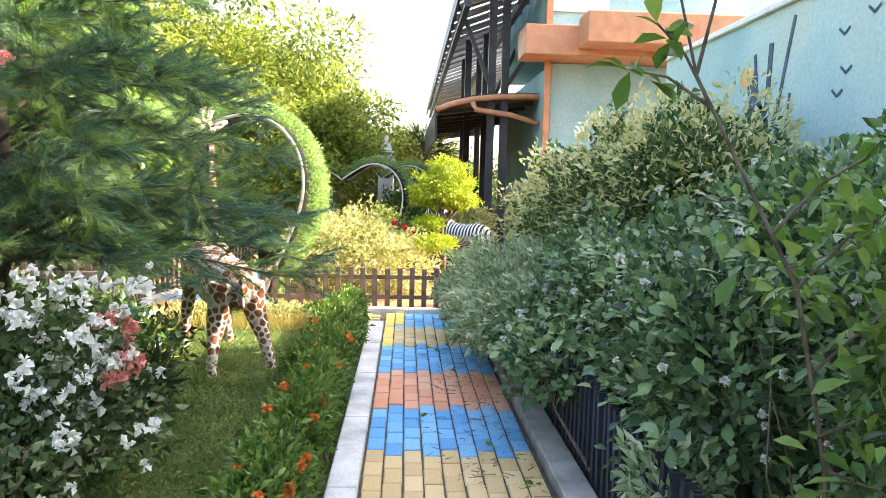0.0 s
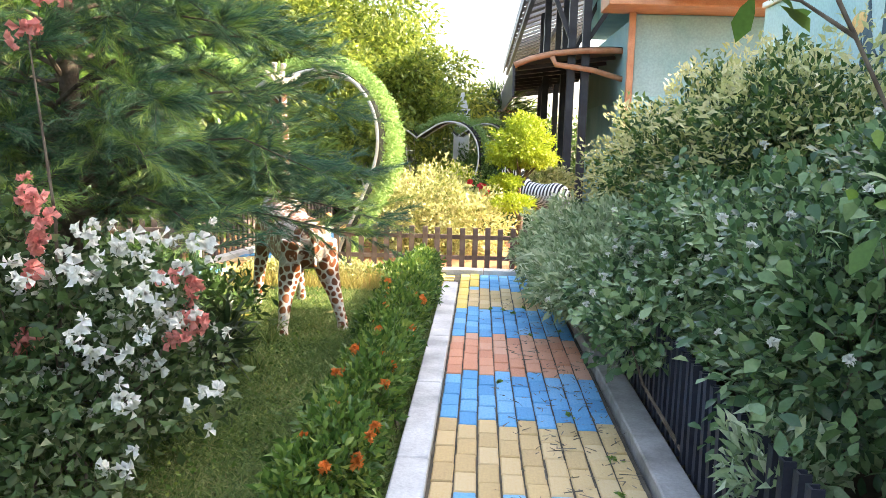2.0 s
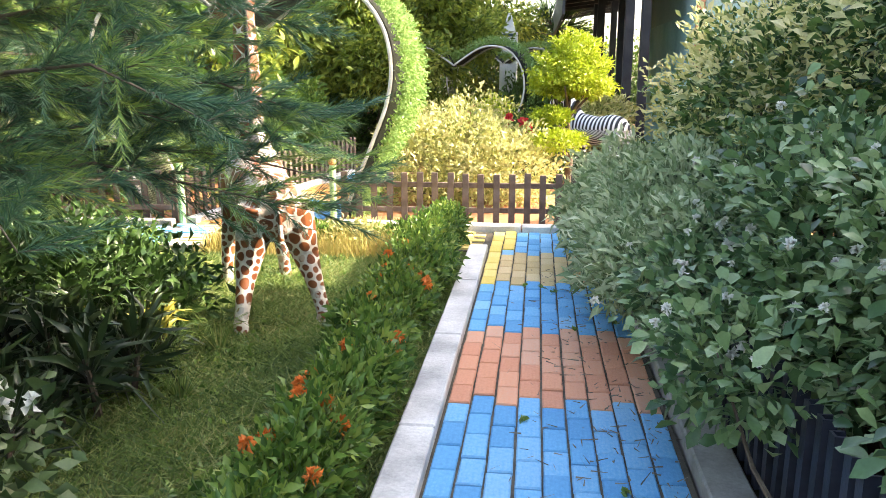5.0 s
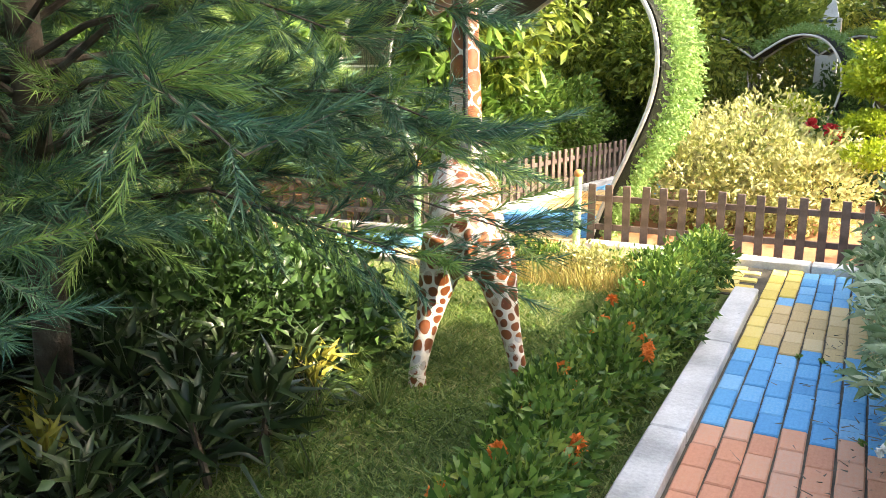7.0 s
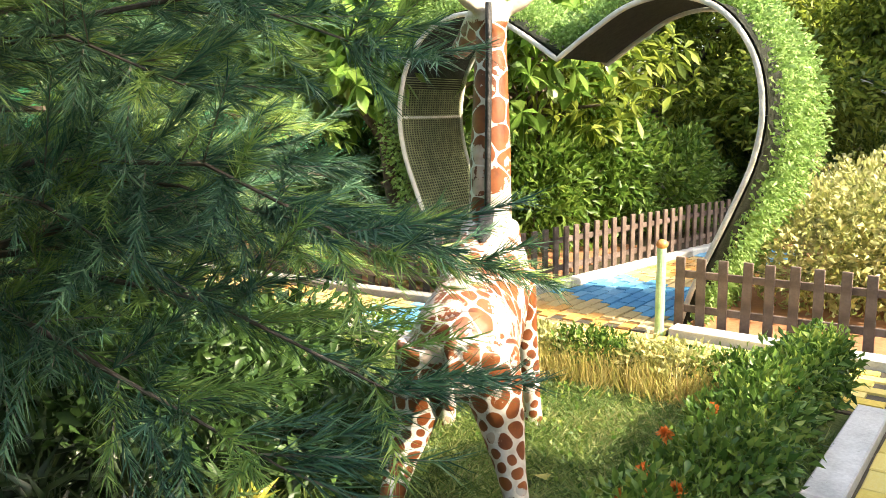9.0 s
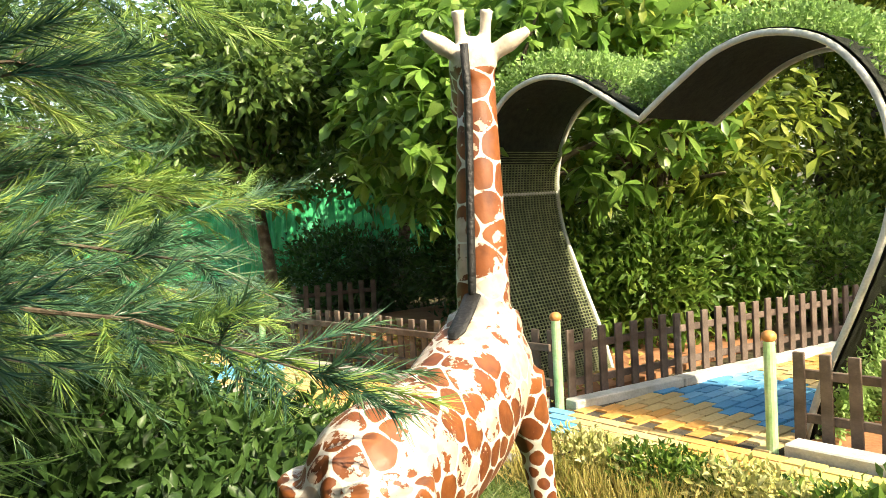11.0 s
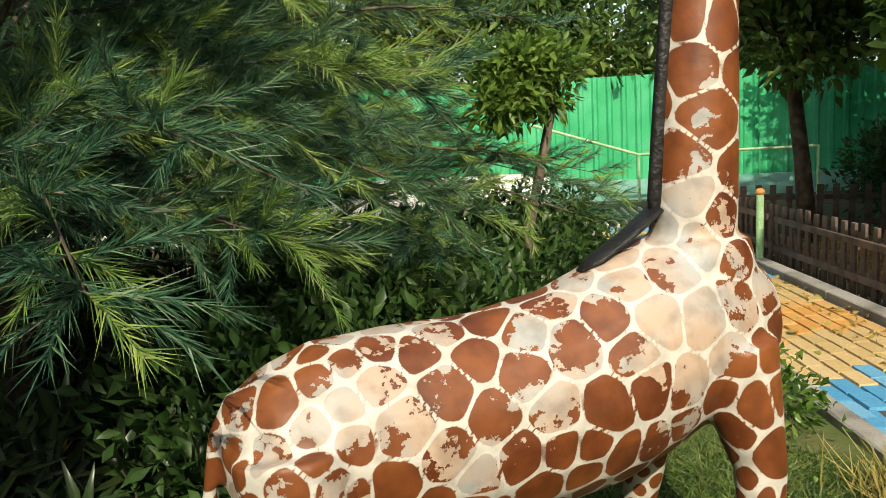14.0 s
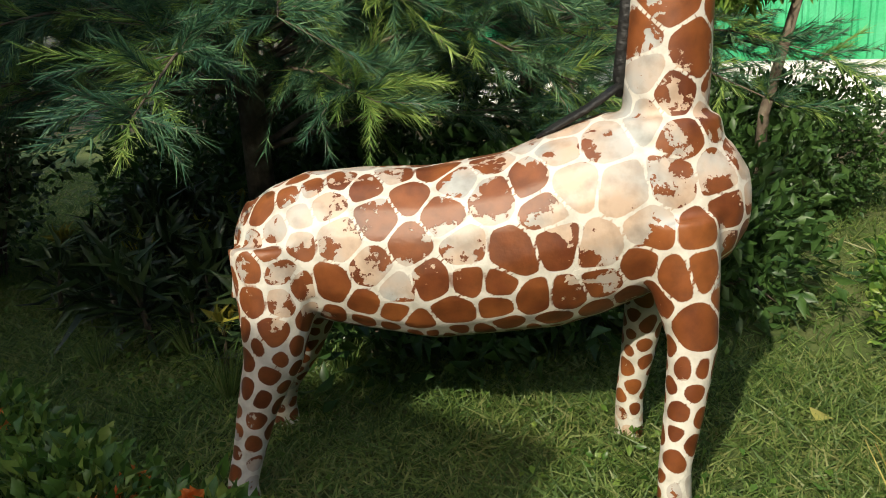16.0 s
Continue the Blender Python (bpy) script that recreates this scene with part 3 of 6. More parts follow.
def build_giraffe():
    bm = bmesh.new()
    body = [(0.005, 0.665, 0.06, 0.05), (0.035, 0.645, 0.13, 0.105), (0.10, 0.65, 0.172, 0.152), (0.2, 0.655, 0.205, 0.185),
            (0.36, 0.645, 0.225, 0.195), (0.55, 0.63, 0.24, 0.2), (0.74, 0.655, 0.245, 0.205), (0.88, 0.69, 0.265, 0.205),
            (1.0, 0.73, 0.265, 0.2), (1.12, 0.755, 0.235, 0.185), (1.23, 0.76, 0.2, 0.16), (1.31, 0.765, 0.15, 0.125), (1.355, 0.765, 0.08, 0.07)]
    loft(bm, [((s, 0, z), (0, w, 0), (0, 0, h)) for s, z, h, w in body])
    loft(bm, [((1.14, 0, z), (0, r, 0), (r * 1.08, 0, 0)) for z, r in ((0.85, 0.15), (0.95, 0.14), (0.985, 0.13))])
    neck = [(1.145, 0.9, 0.105), (1.15, 1.05, 0.106), (1.16, 1.3, 0.1), (1.175, 1.55, 0.088), (1.19, 1.75, 0.078), (1.2, 1.88, 0.074)]
    loft(bm, [((s, 0, z), (0, r * 0.95, 0), (r, 0, 0)) for s, z, r in neck])
    first_head = len(bm.verts)
    head = [(1.12, 1.9, 0.05, 0.05), (1.17, 1.925, 0.09, 0.085), (1.26, 1.92, 0.095, 0.09), (1.38, 1.88, 0.075, 0.07), (1.5, 1.83, 0.06, 0.055), (1.58, 1.8, 0.05, 0.05), (1.61, 1.79, 0.025, 0.03)]
    loft(bm, [((s, 0, z), (0, w, 0), (0, 0, h)) for s, z, h, w in head])
    for sd in (1, -1):
        limb(bm, [(1.17, sd * 0.06, 1.94), (1.15, sd * 0.13, 1.98), (1.13, sd * 0.2, 2.02)], [0.03, 0.036, 0.018], 10)
        limb(bm, [(1.2, sd * 0.04, 1.96), (1.19, sd * 0.05, 2.06), (1.18, sd * 0.055, 2.11)], [0.026, 0.022, 0.028], 10)
    bm.verts.ensure_lookup_table()
    bmesh.ops.rotate(bm, cent=(1.19, 0, 1.9), matrix=Matrix.Rotation(radians(30), 3, "Z"), verts=bm.verts[first_head:])
    for sd in (1, -1):
        rear, front = (0.025, 0.243) if sd < 0 else (-0.023, 0.242), (1.15, 0.213) if sd < 0 else (1.07, 0.213)
        limb(bm, [(0.13, sd * 0.10, 0.68), (0.135, sd * 0.13, 0.52), (0.12, sd * 0.165, 0.38), (0.075, sd * 0.195, 0.26), (rear[0] + 0.02, sd * 0.225, 0.13), (rear[0], sd * rear[1], 0.05), (rear[0], sd * rear[1], -0.03)],
             [0.12, 0.105, 0.08, 0.056, 0.044, 0.042, 0.05])
        off = front[0] - 1.15
        limb(bm, [(1.17 + off * 0.5, sd * 0.11, 0.74), (1.19 + off * 0.7, sd * 0.135, 0.58), (1.21 + off, sd * 0.16, 0.44), (1.19 + off, sd * 0.185, 0.26), (1.17 + off, sd * 0.2, 0.12), (1.17 + off, sd * 0.213, -0.03)],
             [0.105, 0.085, 0.062, 0.05, 0.042, 0.046])
    limb(bm, [(0.05, 0, 0.77), (0.0, 0, 0.7), (-0.022, 0, 0.6), (-0.03, 0.0, 0.5)], [0.028, 0.018, 0.014, 0.022], 10)
    me = fused("giraffe_statue", bm, 0.0095, 6)
    co = np.empty(len(me.vertices) * 3, np.float32)
    me.vertices.foreach_get("co", co)
    co = co.reshape(-1, 3)
    s, z = co[:, 0], co[:, 2]
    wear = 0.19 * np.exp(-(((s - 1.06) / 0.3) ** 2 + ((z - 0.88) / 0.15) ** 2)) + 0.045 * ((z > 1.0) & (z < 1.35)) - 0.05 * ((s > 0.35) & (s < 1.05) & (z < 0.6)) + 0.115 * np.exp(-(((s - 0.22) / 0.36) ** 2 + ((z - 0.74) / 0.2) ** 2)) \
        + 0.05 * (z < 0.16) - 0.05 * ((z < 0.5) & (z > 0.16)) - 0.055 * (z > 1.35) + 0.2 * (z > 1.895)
    # patches: seeds spread over the skin, and for every point how far it is from the border of its patch
    gap = np.where(z < 0.46, 0.044, np.where(z > 1.0, 0.09, np.where(s < 0.3, 0.062, 0.08))) * (0.8 + 0.45 * rng.random(len(co)))
    seeds, free = [], np.ones(len(co), bool)
    for v in rng.permutation(len(co)):
        if free[v]:
            seeds.append(v)
            free &= ((co - co[v]) ** 2).sum(1) > gap[v] ** 2
    dist = np.linalg.norm(co[:, None, :] - co[seeds][None], axis=2) - 0.25 * gap[seeds][None]
    order = np.argsort(dist, axis=1)[:, :5]
    near = np.take_along_axis(dist, order, 1)
    k = 110.0
    second = near[:, 1] - np.log(np.exp(-k * (near[:, 1:] - near[:, 1:2])).sum(1)) / k
    point_attribute(me, "edge", (second - near[:, 0]) * 0.5 - 0.0012 * (z < 0.5))
    point_attribute(me, "cell", rng.random(len(seeds))[order[:, 0]] - 0.5)
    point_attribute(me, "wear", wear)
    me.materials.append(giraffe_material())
    me.materials.append(M_MANE)
    me.materials.append(M_HORN)
    idx = np.array([2 if (p.center.z > 1.9) else 0 for p in me.polygons], np.int32)
    me.polygons.foreach_set("material_index", idx)
    # the mane: a black ridge down the back of the neck, ending in a tuft
    bm = bmesh.new()
    bm.from_mesh(me)
    for path, w, h in (([(1.09, 0, 1.97), (1.105, 0, 1.8), (1.085, 0, 1.55), (1.06, 0, 1.3), (1.04, 0, 1.08), (1.035, 0, 1.03)], 0.015, 0.02),
                       ([(1.04, 0, 1.06), (0.96, 0, 1.005), (0.87, 0, 0.955), (0.83, 0, 0.935)], 0.034, 0.011)):
        first = len(bm.faces)
        rings = []
        for i, p in enumerate(path):
            d = (Vector(path[min(i + 1, len(path) - 1)]) - Vector(path[max(i - 1, 0)])).normalized()
            k = 1.0 if i < len(path) - 1 else 0.4
            rings.append((p, Vector((0, w * k, 0)), Vector((0, 1, 0)).cross(d) * h * k))
        loft(bm, rings, 12)
        bm.faces.ensure_lookup_table()
        for f in bm.faces[first:]:
            f.material_index, f.smooth = 1, True
    bm.to_mesh(me)
    bm.free()
    ob = new("giraffe_statue", me)
    d = Vector((-0.455, 0.890, 0)).normalized()
    ob.matrix_world = Matrix.Translation((-1.065, 5.28, 0)) @ Matrix.Rotation(math.atan2(d.y, d.x), 4, "Z")
    return tagged(ob, "painted giraffe statue with flaking brown and white patches, black mane", "statue")


M_MANE = material("black_mane", [(0.008, 0.008, 0.008), (0.02, 0.019, 0.018)], 14, 0.55, 0.7, 60)
M_HORN = material("pale_horn", [(0.55, 0.45, 0.34), (0.68, 0.6, 0.5)], 12, 0.6, 0.3, 60)
build_giraffe()


def zebra_material(name="zebra_paint", dark=(0.012, 0.012, 0.014)):
    m = bpy.data.materials.new(name)
    m.use_nodes = True
    n, l = m.node_tree.nodes, m.node_tree.links
    b = n["Principled BSDF"]
    tc = n.new("ShaderNodeTexCoord")
    w = n.new("ShaderNodeTexWave")
    w.bands_direction = "X"
    w.inputs["Scale"].default_value, w.inputs["Distortion"].default_value = 4.6, 1.4
    w.inputs["Detail"].default_value, w.inputs["Detail Scale"].default_value = 1.5, 1.2
    mp = n.new("ShaderNodeMapping")
    mp.inputs["Scale"].default_value = (1, 1, 1)
    axes = n.new("ShaderNodeSeparateXYZ")
    l.new(tc.outputs["Object"], axes.inputs[0])
    low = n.new("ShaderNodeMapRange")
    low.inputs["From Min"].default_value, low.inputs["From Max"].default_value = 0.72, 0.5
    low.inputs["To Max"].default_value = 1.0
    l.new(axes.outputs["Z"], low.inputs["Value"])
    along = n.new("ShaderNodeMix")
    l.new(low.outputs[0], along.inputs["Factor"])
    l.new(axes.outputs["X"], along.inputs["A"])
    l.new(axes.outputs["Z"], along.inputs["B"])
    joined = n.new("ShaderNodeCombineXYZ")
    l.new(along.outputs["Result"], joined.inputs["X"])
    l.new(joined.outputs[0], mp.inputs["Vector"])
    l.new(mp.outputs[0], w.inputs["Vector"])
    r = n.new("ShaderNodeValToRGB")
    r.color_ramp.elements[0].position, r.color_ramp.elements[1].position = 0.46, 0.54
    r.color_ramp.elements[0].color, r.color_ramp.elements[1].color = (*dark, 1), (0.72, 0.72, 0.7, 1)
    l.new(w.outputs["Fac"], r.inputs[0])
    l.new(r.outputs[0], b.inputs["Base Color"])
    b.inputs["Roughness"].default_value = 0.5
    return m


def build_quadruped(name, mat, label, scale, x, y, turn, head_low=False):
    """A horse-like statue, 1.1 long before scaling, looking along +x."""
    bm = bmesh.new()
    loft(bm, [((s, 0, z), (0, w, 0), (0, 0, h)) for s, z, h, w in ((-0.5, 0.72, 0.08, 0.07), (-0.42, 0.72, 0.19, 0.16), (-0.25, 0.72, 0.22, 0.19), (0, 0.69, 0.21, 0.2), (0.25, 0.71, 0.22, 0.18), (0.4, 0.74, 0.2, 0.14), (0.48, 0.76, 0.1, 0.08))])
    top = 0.95 if head_low else 1.2
    limb(bm, [(0.36, 0, 0.8), (0.5, 0, (0.85 + top) / 2), (0.6, 0, top)], [0.15, 0.11, 0.085])
    limb(bm, [(0.56, 0, top + 0.02), (0.68, 0, top - 0.03), (0.84, 0, top - 0.14), (0.88, 0, top - 0.17)], [0.085, 0.09, 0.06, 0.045])
    for sd in (1, -1):
        limb(bm, [(-0.36, sd * 0.09, 0.66), (-0.38, sd * 0.11, 0.42), (-0.43, sd * 0.11, 0.26), (-0.4, sd * 0.11, 0)], [0.12, 0.075, 0.048, 0.055])
        limb(bm, [(0.32, sd * 0.09, 0.62), (0.33, sd * 0.1, 0.36), (0.33, sd * 0.1, 0)], [0.09, 0.055, 0.05])
        limb(bm, [(0.56, sd * 0.05, top + 0.06), (0.55, sd * 0.08, top + 0.17)], [0.035, 0.015])
    limb(bm, [(-0.5, 0, 0.82), (-0.57, 0, 0.68), (-0.57, 0, 0.42)], [0.03, 0.022, 0.035])
    me = fused(name, bm, 0.02, 3)
    me.materials.append(mat)
    ob = new(name, me)
    ob.matrix_world = pose(x, y, -0.02, 0, 0, turn) @ Matrix.Diagonal((scale, scale, scale, 1))
    return tagged(ob, label, "statue")


M_ZEBRA = zebra_material()
build_quadruped("zebra_statue", M_ZEBRA, "black and white striped zebra statue behind golden shrubs", 0.95, 1.2, 12.3, 140)
build_quadruped("zebra_statue", M_ZEBRA, "striped zebra statue standing in deep leafy shade", 0.8, -4.6, 12.6, 75)
build_quadruped("deer_statue", M_RUST_ANIMAL, "rust-brown deer statue under the trees", 0.7, -2.6, 17.0, 160, True)
build_quadruped("deer_statue", M_RUST_ANIMAL, "rust-brown deer statue beyond the heart arches", 0.7, -1.3, 17.6, 20, True)


# ---- heart arches ----
def heart_line():
    """One half of the heart, from the foot up the side and over to the dip: (x, z)."""
    ctrl = [(0.98, -0.02), (1.08, 0.3), (1.27, 0.75), (1.42, 1.15), (1.46, 1.5), (1.38, 1.85), (1.16, 2.13), (0.85, 2.24), (0.55, 2.2), (0.28, 2.05), (0.0, 1.86)]
    out = []
    for i in range(len(ctrl) - 1):
        p0, p1, p2, p3 = (Vector(ctrl[max(0, min(len(ctrl) - 1, i + k))]) for k in (-1, 0, 1, 2))
        for k in range(6):
            t = k / 6
            out.append(0.5 * ((2 * p1) + (p2 - p0) * t + (2 * p0 - 5 * p1 + 4 * p2 - p3) * t * t + (3 * p1 - p0 - 3 * p2 + p3) * t ** 3))
    out.append(Vector(ctrl[-1]))
    return out


def build_arch(x, y, depth, turn, label, scale=1.0, leaves=30000, mat=M_ARCH_LEAF):
    a = thing("heart_arch", x, y, 0, label, "arch", "heart arches", turn=turn)
    a.matrix_world = a.matrix_world @ Matrix.Diagonal((scale, scale, scale, 1))
    half = heart_line()
    line = [Vector((-p.x, p.y)) for p in half] + [p for p in half[-2::-1]]
    for yy in (0.0, depth):
        part("rim", tube_bm([(p.x, yy, p.y) for p in line], [0.02] * len(line), 8), M_RIM, a, "curved pale metal rim", smooth=True)
    # net skin under the leaves, and the wire grid on the inside
    bm = bmesh.new()
    out = []
    for i, p in enumerate(line):
        d = (line[min(i + 1, len(line) - 1)] - line[max(i - 1, 0)]).normalized()
        out.append(Vector((-d.y, d.x)))
    for i in range(len(line) - 1):
        for s0, s1 in ((0.012, 0.03),):
            q = [(line[i], out[i]), (line[i + 1], out[i + 1])]
            v = [bm.verts.new((p.x + o.x * s, yy, p.y + o.y * s)) for p, o in q for s in (s0, s1) for yy in (0.02, depth - 0.02)]
            bm.faces.new((v[0], v[1], v[5], v[4]))
            bm.faces.new((v[2], v[6], v[7], v[3]))
    part("net_lining", bm, M_NET, a, "black net lining")
    for zz in (1.42,):
        for sd in (-1, 1):
            p = min(line, key=lambda q: abs(q.y - zz) + (10 if q.x * sd < 0 else 0))
            part("cross_bar", tube_bm([(p.x, 0, p.y), (p.x, depth, p.y)], [0.013, 0.013], 8), M_RIM, a)
    wires = {-1: bmesh.new(), 1: bmesh.new()}
    low = [i for i, p in enumerate(line) if p.y < 1.75]
    for k in range(1, 26):
        yy = depth * k / 26
        for run in ([i for i in low if line[i].x < 0], [i for i in low if line[i].x > 0]):
            for i, j in zip(run[::3], run[3::3]):
                beam_bm((line[i].x - out[i].x * 0.004, yy, line[i].y), (line[j].x - out[j].x * 0.004, yy, line[j].y), 0.007, 0.007, wires[1 if line[i].x > 0 else -1])
    seg = [(line[i], line[i + 1], out[i]) for i in low if i + 1 < len(line)]
    for p, q, o in seg:
        for k in range(3):
            m = p.lerp(q, k / 3)
            beam_bm((m.x - o.x * 0.006, 0.02, m.y), (m.x - o.x * 0.006, depth - 0.02, m.y), 0.007, 0.007, wires[1 if m.x > 0 else -1])
    for sd in (-1, 1):
        part("wire_grid", wires[sd], M_WIRE, a, "olive wire grid")
    # leafy coat on the outside
    i = rng.integers(0, len(line) - 1, leaves)
    t = rng.random(leaves)
    L = np.array([(p.x, p.y) for p in line])
    Oa = np.array([(p.x, p.y) for p in out])
    pos = L[i] * (1 - t)[:, None] + L[i + 1] * t[:, None]
    o = Oa[i]
    thick = 0.03 + 0.14 * rng.random(leaves) + 0.14 * (1 - np.abs(pos[:, 1] - 1.2) / 1.3).clip(0) * rng.random(leaves)
    yy = rng.uniform(-0.03, depth + 0.03, leaves)
    p3 = np.stack([pos[:, 0] + o[:, 0] * thick, yy, pos[:, 1] + o[:, 1] * thick], 1)
    keep = p3[:, 2] > 0.02
    way = np.stack([o[:, 0], (yy / depth - 0.5) * 0.9, o[:, 1]], 1) + rng.normal(size=(leaves, 3)) * 0.7
    v, f = leaf_arrays(p3[keep], way[keep], 0.045 * rng.uniform(0.6, 1.3, keep.sum()), 0.022)
    piece("leaf_coat", mesh_from("leaf_coat", v, f, mat), a, "clipped coat of small green leaves")
    return a


build_arch(-2.48, 8.52, 0.95, 3, "large heart-shaped walk-through arch clad in small leaves")
build_arch(-1.05, 14.6, 0.8, -8, "heart-shaped leafy arch farther along the garden", 0.82, 11000)
build_arch(-0.4, 18.4, 0.8, -12, "distant heart-shaped arch with a leafy coat", 0.85, 8000)


# ---- trees and shrubs ----
def broad_leaf_arrays(p, d, length, width):
    """Broad oval leaves, widest beyond the middle, folded along the rib and drooping at the tip: eight triangles each."""
    n = len(p)
    d = unit(d)
    side = unit(np.cross(d, np.array([0, 0, 1.0]) + rng.normal(size=(n, 3)) * 0.45))
    nrm = np.cross(side, d)
    L, W = np.broadcast_to(length, n)[:, None], np.broadcast_to(width, n)[:, None]
    down = np.array([0, 0, -1.0])
    m1, m2, tip = p + d * L * 0.35, p + d * L * 0.7 + down * L * 0.05, p + d * L + down * L * 0.16
    v = np.stack([p, m1, m2, tip, m1 + side * W * 0.36 + nrm * W * 0.1, m2 + side * W * 0.5 + nrm * W * 0.12, m1 - side * W * 0.36 + nrm * W * 0.1, m2 - side * W * 0.5 + nrm * W * 0.12], 1).reshape(-1, 3)
    f = np.array([[0, 1, 4], [4, 1, 2], [4, 2, 5], [5, 2, 3], [0, 6, 1], [6, 2, 1], [6, 7, 2], [7, 3, 2]])
    return v, (f[None] + np.arange(n)[:, None, None] * 8).reshape(-1, 3)


def whorl_tree(label, x, y, height, blobs, n_whorls, length, width, mat, trunk_r=0.07):
    """A tree whose twigs end in whorls of large leaves."""
    t = thing("broadleaf_tree", x, y, -0.03, label, "tree")
    fork = 1.2
    part("trunk", tube_bm([(0, 0, 0), (0.05, 0.02, fork * 0.5), (0.02, -0.05, fork), (0, 0, height * 0.8)], [trunk_r * 1.3, trunk_r, trunk_r * 0.85, trunk_r * 0.3], 10), M_BARK, t, smooth=True)
    for b in blobs:
        part("limb", tube_bm([(0.02, -0.05, fork), (b[0] * 0.5, b[1] * 0.5, (fork + b[2]) / 2 + 0.15), (b[0], b[1], b[2])], [trunk_r * 0.5, trunk_r * 0.35, trunk_r * 0.15], 6), M_BARK, t, smooth=True)
    p, d = blob_points(blobs, n_whorls, 0.6)
    k = 7
    c, ax = np.repeat(p, k, 0), np.repeat(unit(d + np.array([0, 0, 0.35])), k, 0)
    out = unit(np.cross(ax, rng.normal(size=ax.shape)))
    size = length * rng.uniform(0.6, 1.2, len(c))
    v, f = broad_leaf_arrays(c, ax * 0.35 + out + np.array([0, 0, -0.1]), size, size * width / length)
    tagged(piece("crown", mesh_from("crown", v, f, mat), t, "whorls of large glossy leaves"), kind="stuff")
    return t


def leaf_tree(label, x, y, height, blobs, n, length, width, mat, trunk_r=0.07, up=0.2, limbs=9, name="tree", shell=0.75, droop=0.35):
    """Trunk, limbs to the crown's lobes, and a crown of single leaves. blobs: lobes relative to the foot."""
    t = thing(name, x, y, -0.03, label, "tree")
    low = min(b[2] - b[5] for b in blobs)
    fork = max(0.3, low + 0.15)
    wob = [(0, 0, 0), (rng.normal() * 0.05, rng.normal() * 0.05, fork * 0.5), (rng.normal() * 0.08, rng.normal() * 0.08, fork), (0, 0, height * 0.75)]
    part("trunk", tube_bm(wob, [trunk_r * 1.25, trunk_r, trunk_r * 0.85, trunk_r * 0.3], 10), M_BARK, t, smooth=True)
    for i in range(limbs):
        b = blobs[i % len(blobs)]
        a = rng.uniform(-0.6, 0.6, 3)
        end = Vector((b[0] + a[0] * b[3], b[1] + a[1] * b[4], b[2] + a[2] * b[5]))
        st = Vector(wob[2]) + Vector((0, 0, rng.uniform(-0.1, 0.4)))
        mid = st.lerp(end, 0.5) + Vector((0, 0, 0.12))
        part("limb", tube_bm([st, mid, end], [trunk_r * 0.5, trunk_r * 0.35, trunk_r * 0.12], 6), M_BARK, t, smooth=True)
    foliage("crown", t, blobs, n, length, width, mat, up, shell, droop=droop, plain=True)
    return t


def lobes(n, rx, ry, z0, z1, r, flat=0.75):
    """n lobes of a crown spread over a width and between two heights."""
    out = []
    for i in range(n):
        a = rng.uniform(0, 6.28)
        k = math.sqrt(rng.random())
        rr = r * rng.uniform(0.7, 1.25)
        z = rng.uniform(z0, z1)
        out.append((math.cos(a) * rx * k, math.sin(a) * ry * k, z, rr, rr, rr * flat))
    return out


def shrub(label, x, y, blobs, n, length, width, mat, name="shrub", group="", nstems=10, up=0.4, shell=0.5, droop=0.25, spread=0.8, stem_r=0.012, broad=False):
    t = thing(name, x, y, -0.01, label, "shrub", group)
    stems("stem_growth", t, (0, 0), blobs, nstems, M_BARK, stem_r)
    foliage("leaves", t, blobs, n, length, width, mat, up, shell, droop=droop, spread=spread, broad=broad)
    return t


def needle_arrays(p, q, w):
    """Thin tapering needles from p to q, one triangle each."""
    n = len(p)
    side = unit(np.cross(q - p, rng.normal(size=(n, 3)))) * np.broadcast_to(w, n)[:, None] / 2
    v = np.stack([p - side, p + side, q], 1).reshape(-1, 3)
    return v, np.arange(n * 3).reshape(-1, 3)


